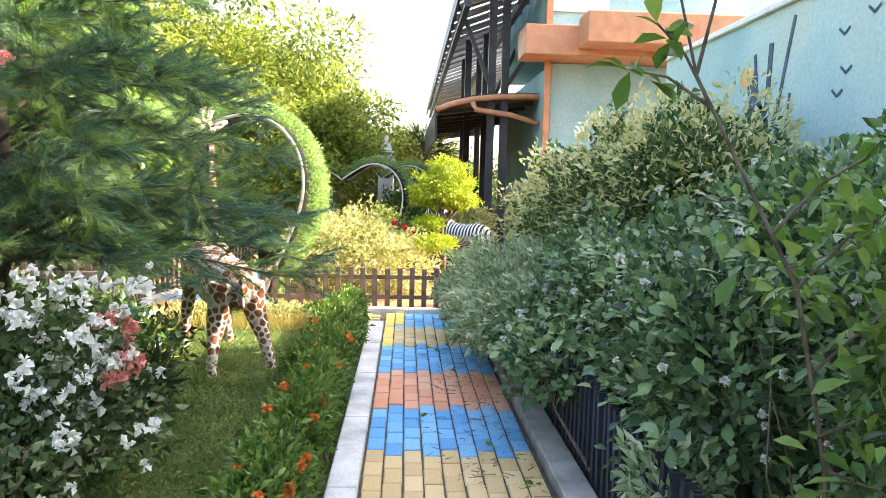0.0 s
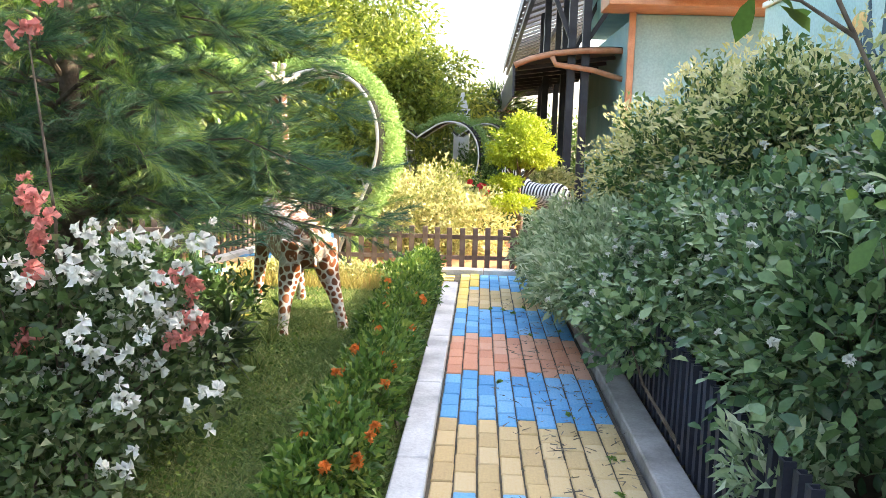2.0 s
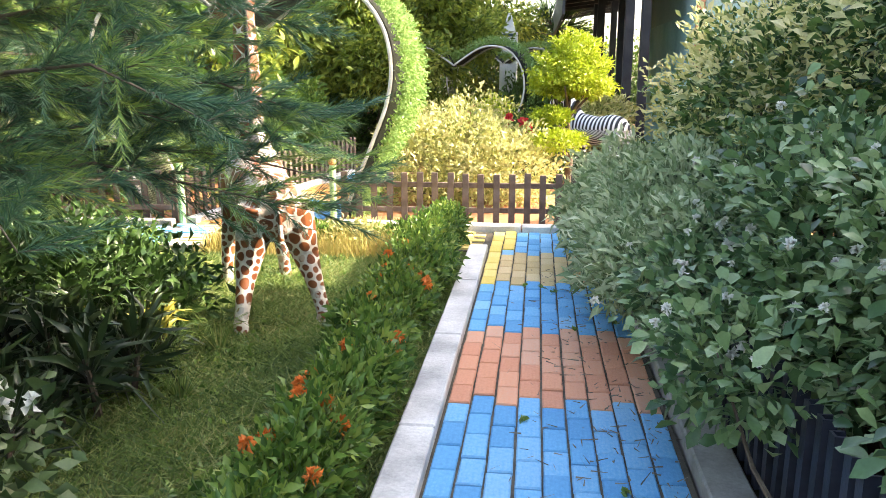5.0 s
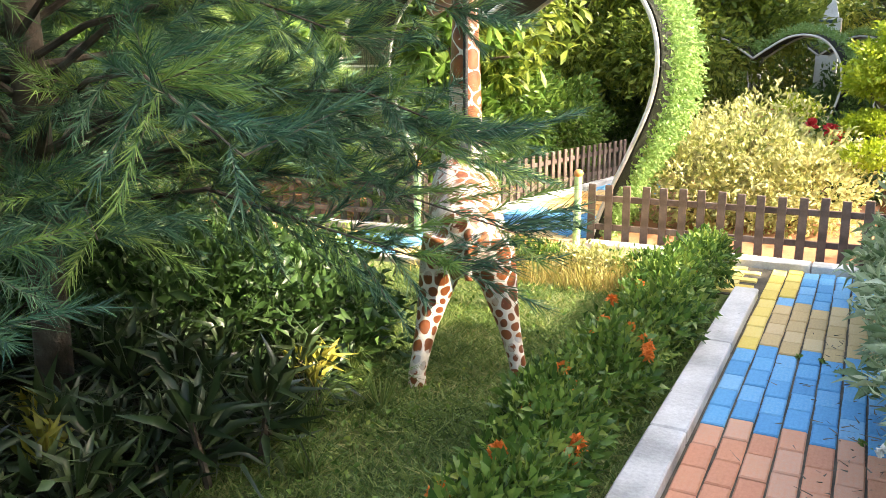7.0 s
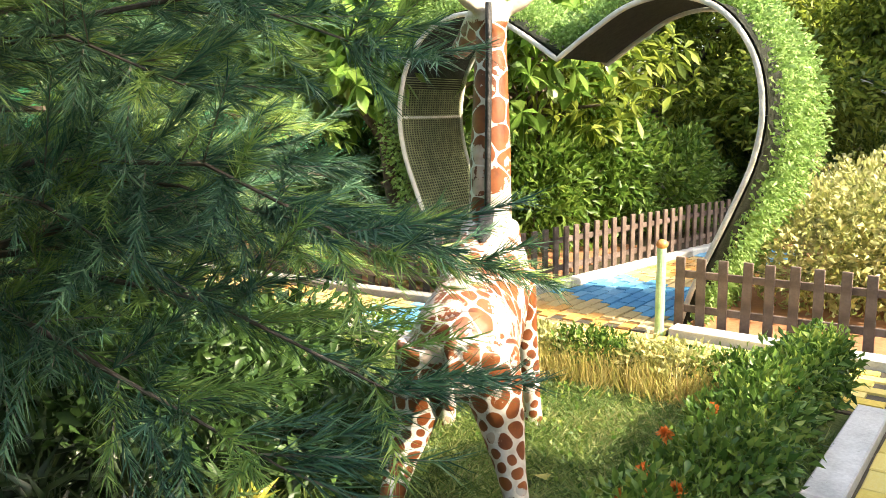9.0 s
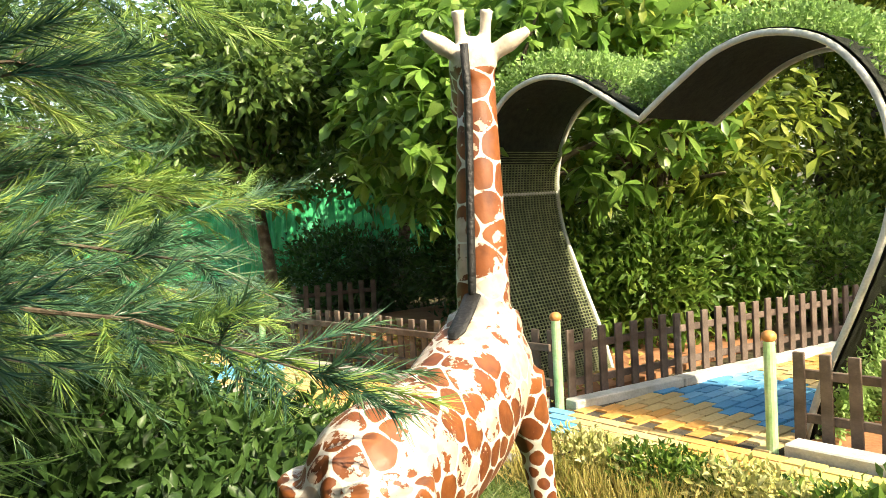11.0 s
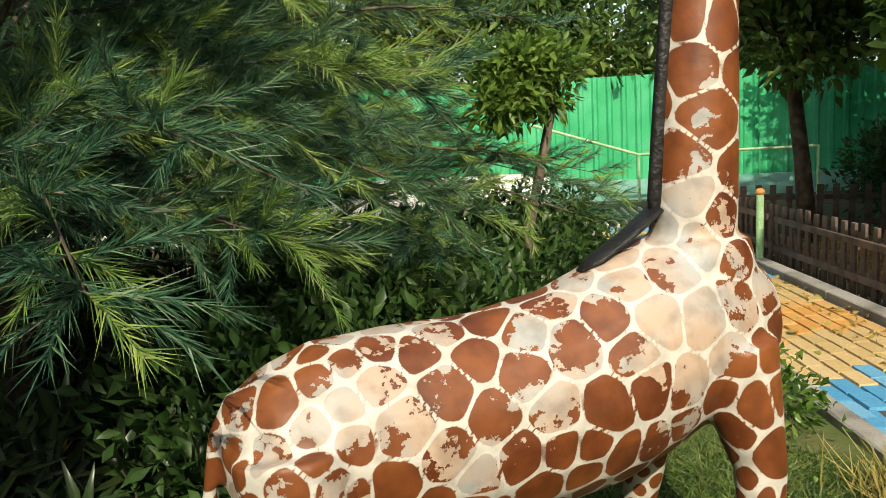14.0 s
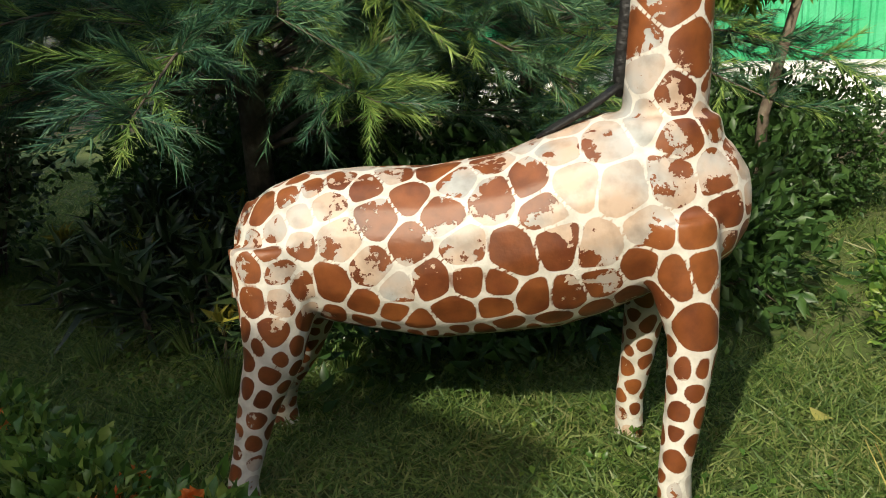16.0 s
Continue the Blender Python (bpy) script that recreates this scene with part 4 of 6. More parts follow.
def casuarina(label, x, y, height, reach, low, branches, twigs, per, needle_w=0.0028, name="casuarina_tree"):
    """A feathery tree: a trunk, spreading boughs, and on them brush-like sprays of long thin needles."""
    t = thing(name, x, y, -0.03, label, "tree")
    part("trunk", tube_bm([(0, 0, 0), (0.04, 0.02, height * 0.35), (-0.02, 0.03, height * 0.7), (0, 0, height)], [0.075, 0.06, 0.04, 0.012], 10), M_BARK, t, smooth=True)
    P, Q, I, TP, TQ = [], [], [], [], []
    for i in range(branches):
        a = i * 2.4 + rng.normal() * 0.25
        z = low + (height * 0.92 - low) * (i / branches) ** 1.55
        z += (0.12 * max(0.0, math.cos(a - 0.4)) - 0.2 * max(0.0, math.cos(a - 2.4))) * max(0.0, 1.9 - z)
        r = reach * (1 - 0.75 * (max(0.0, z - low) / (height - low)) ** 0.85) * (1 - 0.5 * rng.random() ** 1.8)
        d = Vector((math.cos(a), math.sin(a), 0))
        rise = rng.uniform(0.05, 0.34)
        pts = [Vector((0, 0, z - 0.1)) + d * r * k + Vector((0, 0, rise * r * math.sin(k * 2.2) - 0.10 * r * k * k)) + Vector(rng.normal(size=3)) * 0.02 for k in (0, 0.25, 0.5, 0.75, 1.0)]
        part("bough", tube_bm(pts, [0.017, 0.012, 0.008, 0.005, 0.002], 6), M_BARK, t)
        arr = np.array([tuple(p) for p in pts])
        side, dd = np.array((-d.y, d.x, 0)), np.array(tuple(d))
        k = 4 * rng.uniform(0.16, 1.0, twigs) ** 0.75
        k[0] = 3.99
        j = np.minimum(k.astype(int), 3)
        base = arr[j] + (arr[j + 1] - arr[j]) * (k - j)[:, None]
        w = np.where(np.arange(twigs) % 2 == 0, 1.0, -1.0)
        tl = rng.uniform(0.2, 0.44, twigs) * (1.2 - k / 10)
        tw = unit(dd[None] * 0.8 + side[None] * (w * rng.uniform(0.1, 1.1, twigs))[:, None] + np.array([0, 0, 1.0])[None] * rng.normal(0.12, 0.4, twigs)[:, None])
        sag = np.array([0, 0, -1.0])[None] * (tl * rng.uniform(0.0, 0.22, twigs))[:, None]
        tip = base + tw * tl[:, None] + sag
        TP.append(base)
        TQ.append(tip)
        # sunlit-coloured new sprays, more of them towards the bough's tip
        fresh_lit = (rng.random(twigs) < 0.16 + 0.05 * k).astype(int)
        m = np.repeat(np.arange(twigs), per)
        u = rng.random(len(m))
        s = base[m] + tw[m] * (tl[m] * u)[:, None] + sag[m] * (u * u)[:, None]
        axis = unit(tw[m] * tl[m][:, None] + 2 * sag[m] * u[:, None])
        out = unit(np.cross(axis, rng.normal(size=(len(m), 3))))
        nd = unit(axis + out * rng.uniform(0.25, 0.7, len(m))[:, None] + np.array([0, 0, -0.06]))
        P.append(s)
        Q.append(s + nd * (rng.uniform(0.06, 0.135, len(m)) * (1.1 - 0.35 * u))[:, None])
        I.append(fresh_lit[m])
    v, f = needle_arrays(np.concatenate(P), np.concatenate(Q), needle_w)
    tagged(piece("needle_foliage", mesh_from("needle_foliage", v, f, [M_NEEDLE, M_NEEDLE_FRESH_LIT], np.concatenate(I)), t, "feathery blue-green needles with new sprays in a sunlit colour"), kind="stuff")
    v, f = strip_arrays(np.concatenate(TP), np.concatenate(TQ), 0.005)
    tagged(piece("twig_growth", mesh_from("twig_growth", v, f, M_TWIG), t, "thin brown twigs"), kind="stuff")
    return t


casuarina("feathery blue-green casuarina with spreading boughs on the lawn", -2.3, 4.0, 4.6, 1.98, 0.98, 128, 38, 92, 0.0036)
casuarina("taller feathery casuarina behind the croton bed", -4.5, 4.3, 5.8, 2.4, 0.7, 100, 28, 66, 0.005)
casuarina("feathery casuarina at the lawn's back edge", -4.6, 0.8, 5.2, 2.3, 0.6, 60, 20, 40, 0.007)

# background trees
leaf_tree("tall yellow-green tree lit by the sun behind the arch", -4.6, 15.5, 7.4, lobes(24, 2.9, 2.2, 1.4, 6.3, 1.1), 42000, 0.16, 0.055, M_LEAF_YELLOW, 0.12)
leaf_tree("bright yellow-green tree with a ragged top behind the arches", -2.3, 15.2, 4.3, lobes(12, 1.1, 1.0, 1.3, 3.3, 0.75) + [(0.9, 0.3, 2.7, 0.6, 0.6, 0.6), (1.5, 0.6, 2.1, 0.6, 0.6, 0.5), (-0.9, 0, 3.7, 0.8, 0.8, 0.7)], 24000, 0.14, 0.05, M_LEAF_YELLOW, 0.1)
leaf_tree("dense yellow-green tree beside the heart arches", -2.6, 20.5, 5.6, lobes(14, 2.6, 2.0, 1.2, 4.3, 1.0), 22000, 0.16, 0.06, M_LEAF_YELLOW, 0.12)
whorl_tree("leafy shade tree with clusters of narrow yellow-green leaves", -4.3, 11.4, 4.2, lobes(16, 1.7, 1.4, 1.1, 3.6, 0.62), 1500, 0.19, 0.06, M_LEAF_YELLOW, 0.08)
leaf_tree("broad-leaved tree with big bright leaves behind the giraffe", -5.5, 10.4, 4.2, lobes(18, 1.9, 1.1, 1.6, 3.8, 0.6) + [(-0.3, -1.3, 2.5, 0.5, 0.5, 0.45), (0.2, -1.0, 2.4, 0.45, 0.45, 0.5), (0.1, -1.3, 3.0, 0.5, 0.5, 0.4), (-0.7, -1.2, 3.1, 0.5, 0.5, 0.4)], 10000, 0.24, 0.11, M_LEAF_BIG, 0.07, up=0.1, droop=0.5)
whorl_tree("broad-leaved tree with large whorled leaves behind the side path's fence", -4.7, 9.15, 3.9,
           [(0.35, -0.6, 2.0, 0.4, 0.4, 0.4), (0.1, -0.55, 2.4, 0.55, 0.4, 0.5), (-0.7, -0.4, 2.2, 0.6, 0.5, 0.5), (-0.2, -0.2, 3.0, 0.8, 0.6, 0.55), (0.9, -0.1, 2.9, 0.6, 0.5, 0.5), (-1.1, -0.2, 2.9, 0.6, 0.5, 0.5), (0.9, 0.6, 1.7, 0.5, 0.5, 0.45), (1.4, 0.9, 2.1, 0.5, 0.5, 0.45), (-0.9, 0.2, 1.6, 0.5, 0.4, 0.35)],
           460, 0.21, 0.105, M_LEAF_BIG)
leaf_tree("dark tree with a spreading crown behind the dark picket fence", -7.6, 8.6, 3.9, lobes(18, 1.35, 1.2, 1.75, 3.4, 0.55), 15000, 0.13, 0.065, M_LEAF_MID, 0.075, droop=0.6)
leaf_tree("small bushy tree with a rounded crown of drooping leaves", -4.2, 5.88, 1.85, lobes(10, 0.24, 0.24, 1.36, 1.66, 0.18), 3600, 0.075, 0.03, M_LEAF_BRIGHT, 0.03, droop=0.6, limbs=6)
leaf_tree("young tree beside the white steps", -8.3, 3.2, 2.6, lobes(9, 0.7, 0.7, 1.4, 2.3, 0.45), 5000, 0.13, 0.05, M_LEAF_MID, 0.045, droop=0.5)
for i, (x, y, h, m) in enumerate(((-15.2, 10.5, 7.0, M_LEAF_MID), (-15.3, 6.0, 7.2, M_LEAF_YELLOW), (-10.8, 0.6, 6.0, M_LEAF_MID), (-7.8, 12.5, 6.0, M_LEAF_MID), (-11, 13, 5.5, M_LEAF_MID), (-9, 18, 6, M_LEAF_YELLOW), (-15.5, 8, 6, M_LEAF_MID), (-16, 3, 6, M_LEAF_DARK), (-15.5, -2, 6, M_LEAF_MID), (-8, -0.5, 5, M_LEAF_DARK),
                                  (-10, -4, 5.5, M_LEAF_DARK), (-6, -6, 5, M_LEAF_MID), (-0.5, 31, 4.2, M_LEAF_YELLOW), (-6.5, 25, 6.5, M_LEAF_YELLOW), (-12, 24, 7, M_LEAF_MID), (2, -8, 5, M_LEAF_MID))):
    leaf_tree("leafy garden tree in dense planting", x, y, h, lobes(14, 2.3, 2.3, 2.1, h - 0.8, 1.05), 8500, 0.21, 0.09, m, 0.11)

for x, y, r, h, m in ((-5.5, 13.2, 1.0, 1.3, M_LEAF_MID), (-6.5, 11.0, 1.0, 1.2, M_LEAF_DARK), (-3.4, 15.8, 1.0, 1.2, M_LEAF_MID), (-1.9, 19.2, 1.0, 1.1, M_LEAF_YELLOW), (0.6, 19.5, 0.9, 1.1, M_LEAF_MID), (-4.4, 18.5, 1.1, 1.5, M_LEAF_MID), (-9.2, 10.6, 1.0, 1.0, M_LEAF_DARK)):
    shrub("dense leafy bush in deep planting", x, y, [(0, 0, h * 0.5, r, r, h * 0.6), (r * 0.7, 0.2, h * 0.45, r * 0.7, r * 0.7, h * 0.5), (-r * 0.6, 0.1, h * 0.6, r * 0.8, r * 0.8, h * 0.6)], 6500, 0.12, 0.045, m, nstems=8)

shrub("dark small-leaved clipped bush beside the side path", -5.0, 6.05, [(0, 0, 0.4, 0.55, 0.45, 0.42), (-0.35, -0.4, 0.4, 0.5, 0.45, 0.4), (0.1, -0.7, 0.3, 0.4, 0.4, 0.32)], 14000, 0.05, 0.026, M_LEAF_DARK, "clipped_bush", nstems=10)
shrub("low weedy bush on the lawn's edge", -2.9, 6.85, [(0, 0, 0.14, 0.35, 0.2, 0.16), (-0.6, -0.1, 0.13, 0.3, 0.2, 0.14)], 900, 0.06, 0.025, M_IXORA, "weedy_bush", nstems=6)

# dark shrubs added to block sky light and darken the ground below the casuarinas
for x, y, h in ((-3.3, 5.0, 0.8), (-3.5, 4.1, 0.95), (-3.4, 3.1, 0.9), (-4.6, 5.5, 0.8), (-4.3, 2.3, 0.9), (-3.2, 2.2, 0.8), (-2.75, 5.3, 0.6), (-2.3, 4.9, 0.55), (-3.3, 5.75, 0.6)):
    shrub("dark dense shrub added to deepen the shade under the casuarinas", x, y, [(0, 0, h * 0.5, 0.6, 0.6, h * 0.6), (0.4, 0.3, h * 0.4, 0.45, 0.45, h * 0.5), (-0.4, -0.2, h * 0.45, 0.5, 0.5, h * 0.55)], 3000, 0.1, 0.038, M_LEAF_DARK, "shade_shrub", "shade shrubs", 8)
for x, y, h, m in ((0.4, 24.0, 2.4, M_LEAF_MID), (-2.2, 24.0, 2.4, M_LEAF_YELLOW), (-5.0, 22.5, 2.4, M_LEAF_MID), (3.0, 27.0, 2.4, M_LEAF_MID), (-8.5, 15.5, 2.2, M_LEAF_MID)):
    shrub("tall leafy hedge closing the garden", x, y, [(0, 0, h * 0.5, 1.5, 0.9, h * 0.55), (1.2, 0.3, h * 0.45, 1.1, 0.9, h * 0.5), (-1.2, 0.1, h * 0.55, 1.1, 0.9, h * 0.5)], 7000, 0.16, 0.07, m, "tall_hedge", nstems=8)

# beyond the end fence
shrub("broad golden-green clipped hedge behind the picket fence", -0.35, 9.75, [(-0.5, 0, 0.42, 0.6, 0.75, 0.52), (0.0, 0.1, 0.5, 0.55, 0.8, 0.6), (0.45, 0.05, 0.4, 0.5, 0.75, 0.5), (-0.2, 0.9, 0.55, 0.8, 0.6, 0.6)], 15000, 0.075, 0.03, M_HEDGE, "golden_hedge", up=0.6)
shrub("round golden clipped bush on the hedge", -0.15, 11.0, [(0, 0, 0.95, 0.24, 0.24, 0.2), (0, 0, 0.5, 0.2, 0.2, 0.3)], 2500, 0.05, 0.022, M_LIME, "golden_bush")
t = thing("topiary_tree", 0.72, 10.3, -0.02, "lime-yellow topiary with tiered cloud-clipped pads", "tree")
part("trunk", tube_bm([(0, 0, 0), (0.03, 0, 0.5), (-0.02, 0.02, 0.9), (0, 0, 1.3)], [0.045, 0.04, 0.035, 0.02], 10), M_BARK, t, smooth=True)
for i in range(7):
    a = i * 0.9
    part("limb", tube_bm([(0, 0, 0.95), (math.cos(a) * 0.15, math.sin(a) * 0.15, 1.12), (math.cos(a) * 0.32, math.sin(a) * 0.32, 1.3)], [0.02, 0.014, 0.007], 6), M_BARK, t)
foliage("crown", t, [(0, 0, 1.45, 0.42, 0.42, 0.26), (0.05, 0, 1.68, 0.28, 0.28, 0.22), (-0.15, 0, 1.3, 0.3, 0.3, 0.12), (0.2, 0, 1.3, 0.3, 0.3, 0.12)], 9500, 0.055, 0.024, M_LIME, 0.5)
for px, py, pz, r in ((-0.2, -0.25, 0.98, 0.22), (-0.12, -0.45, 0.72, 0.3)):
    part("pad_limb", tube_bm([(0, 0, pz - 0.2), (px * 0.6, py * 0.6, pz - 0.12), (px, py, pz)], [0.02, 0.014, 0.008], 6), M_BARK, t)
    foliage("pad", t, [(px, py, pz, r, r, r * 0.4)], 1900, 0.045, 0.02, M_LIME, 0.6)
shrub("dark green bush before the zebra's feet", 0.55, 11.5, [(-0.3, 0, 0.2, 0.4, 0.4, 0.28), (0.1, 0.3, 0.2, 0.35, 0.4, 0.25)], 3000, 0.07, 0.03, M_LEAF_DARK)
shrub("orange-yellow croton bush behind the zebra", 1.3, 13.2, [(0, 0, 0.7, 0.45, 0.4, 0.45)], 2500, 0.11, 0.035, M_HEDGE)
shrub("green bush below the palm", 0.4, 14.8, [(0, 0, 0.6, 0.9, 0.6, 0.7), (1.0, 0.4, 0.6, 0.7, 0.6, 0.6)], 5000, 0.12, 0.045, M_LEAF_MID)
shrub("leafy bushes along the arch fence", -3.6, 11.4, [(0, 0, 0.5, 0.5, 0.8, 0.6), (-0.6, -1.2, 0.5, 0.6, 0.7, 0.6), (0.4, 1.4, 0.6, 0.5, 0.8, 0.7)], 9000, 0.12, 0.045, M_LEAF_BRIGHT)
shrub("leafy yellow-lit bush behind the arch fence", -3.9, 10.4, [(0.2, 0, 0.7, 0.5, 0.5, 0.6), (0.5, 0.9, 0.9, 0.5, 0.6, 0.7)], 5000, 0.13, 0.045, M_LEAF_BRIGHT)
reds = [flower_mesh("red_flower", M_RED_FLOWER, 24, 0.09, 0.05) for _ in range(2)]
t = shrub("low bush with bright red flowers by the topiary", 0.15, 10.6, [(0, 0, 0.7, 0.2, 0.2, 0.25)], 900, 0.06, 0.03, M_LEAF_MID, "flowering_bush", nstems=5)
scatter_flowers(t, "flower", reds, [(-0.12, -0.15, 0.9), (0.05, -0.18, 0.86), (0.1, -0.2, 0.8)], [(0, -0.6, 0.6)] * 3)

# palm
t = thing("palm", 0.75, 22, -0.03, "dark fan palm rising over the bushes", "palm")
part("trunk", tube_bm([(0, 0, 0), (0.05, 0, 1.2), (0, 0, 2.4)], [0.13, 0.11, 0.1], 12), M_BARK, t, smooth=True)
P, Q = [], []
for i in range(20):
    a, e = i * 2.4, rng.uniform(-0.2, 1.2)
    d = np.array((math.cos(a) * math.cos(e), math.sin(a) * math.cos(e), math.sin(e)))
    c = np.array((0, 0, 2.4)) + d * 0.45
    for k in range(26):
        w = unit(d + rng.normal(size=3) * 0.42)
        P.append(c)
        Q.append(c + w * rng.uniform(0.5, 0.8) + np.array((0, 0, -0.08)))
    part("stalk", tube_bm([(0, 0, 2.35), tuple(c)], [0.015, 0.008], 5), M_BARK, t)
v, f = strip_arrays(np.array(P), np.array(Q), 0.035)
piece("fronds", mesh_from("fronds", v, f, M_LEAF_DARK), t)

# shrubs over the railing
big = shrub("tall shrub with cream-edged variegated leaves over the railing", 2.15, 6.3, [(0.0, 0.0, 1.2, 0.75, 1.1, 0.85), (0.25, -1.4, 1.3, 0.75, 0.9, 0.85), (-0.25, 1.1, 1.0, 0.6, 0.9, 0.75), (0.1, 2.2, 0.9, 0.6, 0.8, 0.65), (0.3, -0.4, 1.75, 0.6, 0.8, 0.42)],
            28000, 0.08, 0.034, M_VARIEG, "variegated_shrub", nstems=16, stem_r=0.018)
M_CREAM_LEAF = leaf_mat("leaf_cream", [(0.36, 0.4, 0.14), (0.6, 0.58, 0.26), (0.75, 0.7, 0.42)], 0.45, 0.4)
foliage("cream_leaves", big, [(0.3, -0.4, 1.78, 0.62, 0.85, 0.44), (0.0, 0.0, 1.3, 0.78, 1.13, 0.8), (-0.25, 1.1, 1.2, 0.62, 0.92, 0.62), (0.25, -1.4, 1.55, 0.77, 0.92, 0.68)], 9500, 0.08, 0.028, M_CREAM_LEAF, 0.5, 0.12, "cream-edged leaves")
silver = shrub("silvery narrow-leaved bush spilling over the kerb", 1.15, 6.6, [(-0.05, 0, 0.45, 0.42, 0.6, 0.38), (-0.02, 0.9, 0.5, 0.45, 0.6, 0.42), (-0.0, -0.8, 0.5, 0.34, 0.55, 0.32), (0.05, -1.5, 0.55, 0.3, 0.5, 0.3), (-0.31, 0.2, 0.42, 0.3, 0.5, 0.24), (-0.22, -0.75, 0.42, 0.34, 0.5, 0.24), (-0.2, -1.4, 0.42, 0.32, 0.45, 0.22), (0.2, -0.6, 0.75, 0.35, 0.6, 0.3)], 22000, 0.095, 0.026, M_SILVER, "silver_bush")
LANT = [(0.05, 0.0, 0.75, 0.5, 0.6, 0.5), (0.25, 0.9, 0.85, 0.55, 0.7, 0.55), (0.15, 1.9, 0.8, 0.5, 0.7, 0.55), (0.2, 2.9, 0.75, 0.5, 0.7, 0.5), (0.55, -0.8, 0.9, 0.55, 0.6, 0.6), (0.75, 0.5, 1.25, 0.55, 0.9, 0.45), (0.05, 3.7, 0.6, 0.42, 0.5, 0.42), (-0.12, 1.6, 0.55, 0.35, 0.5, 0.32), (-0.15, 2.5, 0.5, 0.35, 0.6, 0.32), (-0.42, 1.35, 0.5, 0.3, 0.45, 0.2), (-0.4, 2.1, 0.52, 0.34, 0.5, 0.22)]
lantana = shrub("dense dark green lantana with small white flower heads", 1.5, 2.3, LANT, 30000, 0.072, 0.04, M_LANTANA, "lantana_bush", nstems=26, broad=True)
whites = [flower_mesh("lantana_flower", M_WHITE_FLOWER, 30, 0.022, 0.012) for _ in range(3)]
p, d = blob_points(LANT, 1500, 0.02)
keep = (d[:, 0] < -0.05) & (p[:, 2] > 0.3)
p, d = p[keep][:150], d[keep][:150]
scatter_flowers(lantana, "flower_head", whites, [tuple(a + b * 0.055) for a, b in zip(p, d)], [tuple(b + np.array((0, 0, 0.6))) for b in d])
shrub("pale variegated bush low at the railing", 1.22, 1.95, [(0, 0, 0.38, 0.16, 0.25, 0.2), (0.02, -0.5, 0.2, 0.12, 0.2, 0.14)], 700, 0.1, 0.03, M_SILVER, "railing_bush", nstems=5)
shrub("leafy green bush behind the lantana", 2.7, 3.0, [(0, 0, 1.2, 0.6, 1.0, 0.6), (0.1, -1.5, 1.1, 0.6, 0.9, 0.6), (0.1, -2.8, 1.0, 0.6, 0.8, 0.6)], 9000, 0.1, 0.05, M_LEAF_MID, nstems=12)

# sapling with large leaves leaning over the lantana
t = thing("sapling", 1.5, 1.3, 0, "thin leaning sapling with glossy oval leaves", "sapling")
stem = [(0, 0, 0), (-0.05, 0, 0.7), (-0.17, 0, 1.24), (-0.34, 0.0, 1.55), (-0.5, 0.0, 1.84), (-0.56, 0.02, 2.1), (-0.53, 0.02, 2.35)]
part("stem", tube_bm(stem, [0.009, 0.008, 0.007, 0.006, 0.005, 0.004, 0.003], 8), M_BARK, t, smooth=True)
twigs = [((-0.45, 0, 1.75), (-0.7, 0.05, 1.86)), ((-0.45, 0, 1.75), (-0.62, 0, 1.98)), ((-0.5, 0, 1.84), (-0.4, 0, 2.25)), ((-0.17, 0, 1.24), (0.1, -0.05, 1.5)), ((-0.1, 0, 1.0), (0.15, -0.2, 1.3)),
         ((-0.25, 0, 1.4), (-0.05, -0.1, 1.62)), ((-0.08, 0, 0.8), (0.1, -0.25, 0.95)), ((-0.2, 0, 1.3), (0.25, 0, 1.38)), ((-0.05, 0, 0.7), (0.12, -0.3, 0.62)), ((-0.53, 0, 2.3), (-0.6, 0, 2.5))]
LP, LD = [], []
for a, b in twigs:
    a, b = Vector(a), Vector(b)
    part("twig", tube_bm([a, a.lerp(b, 0.5) + Vector((0, 0, 0.03)), b], [0.006, 0.004, 0.003], 6), M_BARK, t)
    for k in range(11):
        LP.append(tuple(a.lerp(b, 0.55 + 0.45 * k / 10)))
        LD.append(tuple((b - a).normalized() * 0.6 + Vector((rng.normal(), rng.normal(), rng.normal() * 0.7))))
v, f = broad_leaf_arrays(np.array(LP), np.array(LD), 0.1 * rng.uniform(0.7, 1.2, len(LP)), 0.052)
piece("leaves", mesh_from("leaves", v, f, M_LEAF_BRIGHT), t)

shrub("upright leafy bush with large bright leaves among the lantana", 1.5, 1.4, [(-0.12, 0, 1.3, 0.25, 0.3, 0.25), (0.1, -0.2, 1.1, 0.3, 0.3, 0.3), (0.3, 0.3, 1.35, 0.3, 0.35, 0.25), (-0.05, -0.35, 0.75, 0.2, 0.2, 0.2)], 430, 0.085, 0.042, M_LEAF_BRIGHT, "bright_bush", nstems=7, shell=0.8, stem_r=0.005, broad=True)

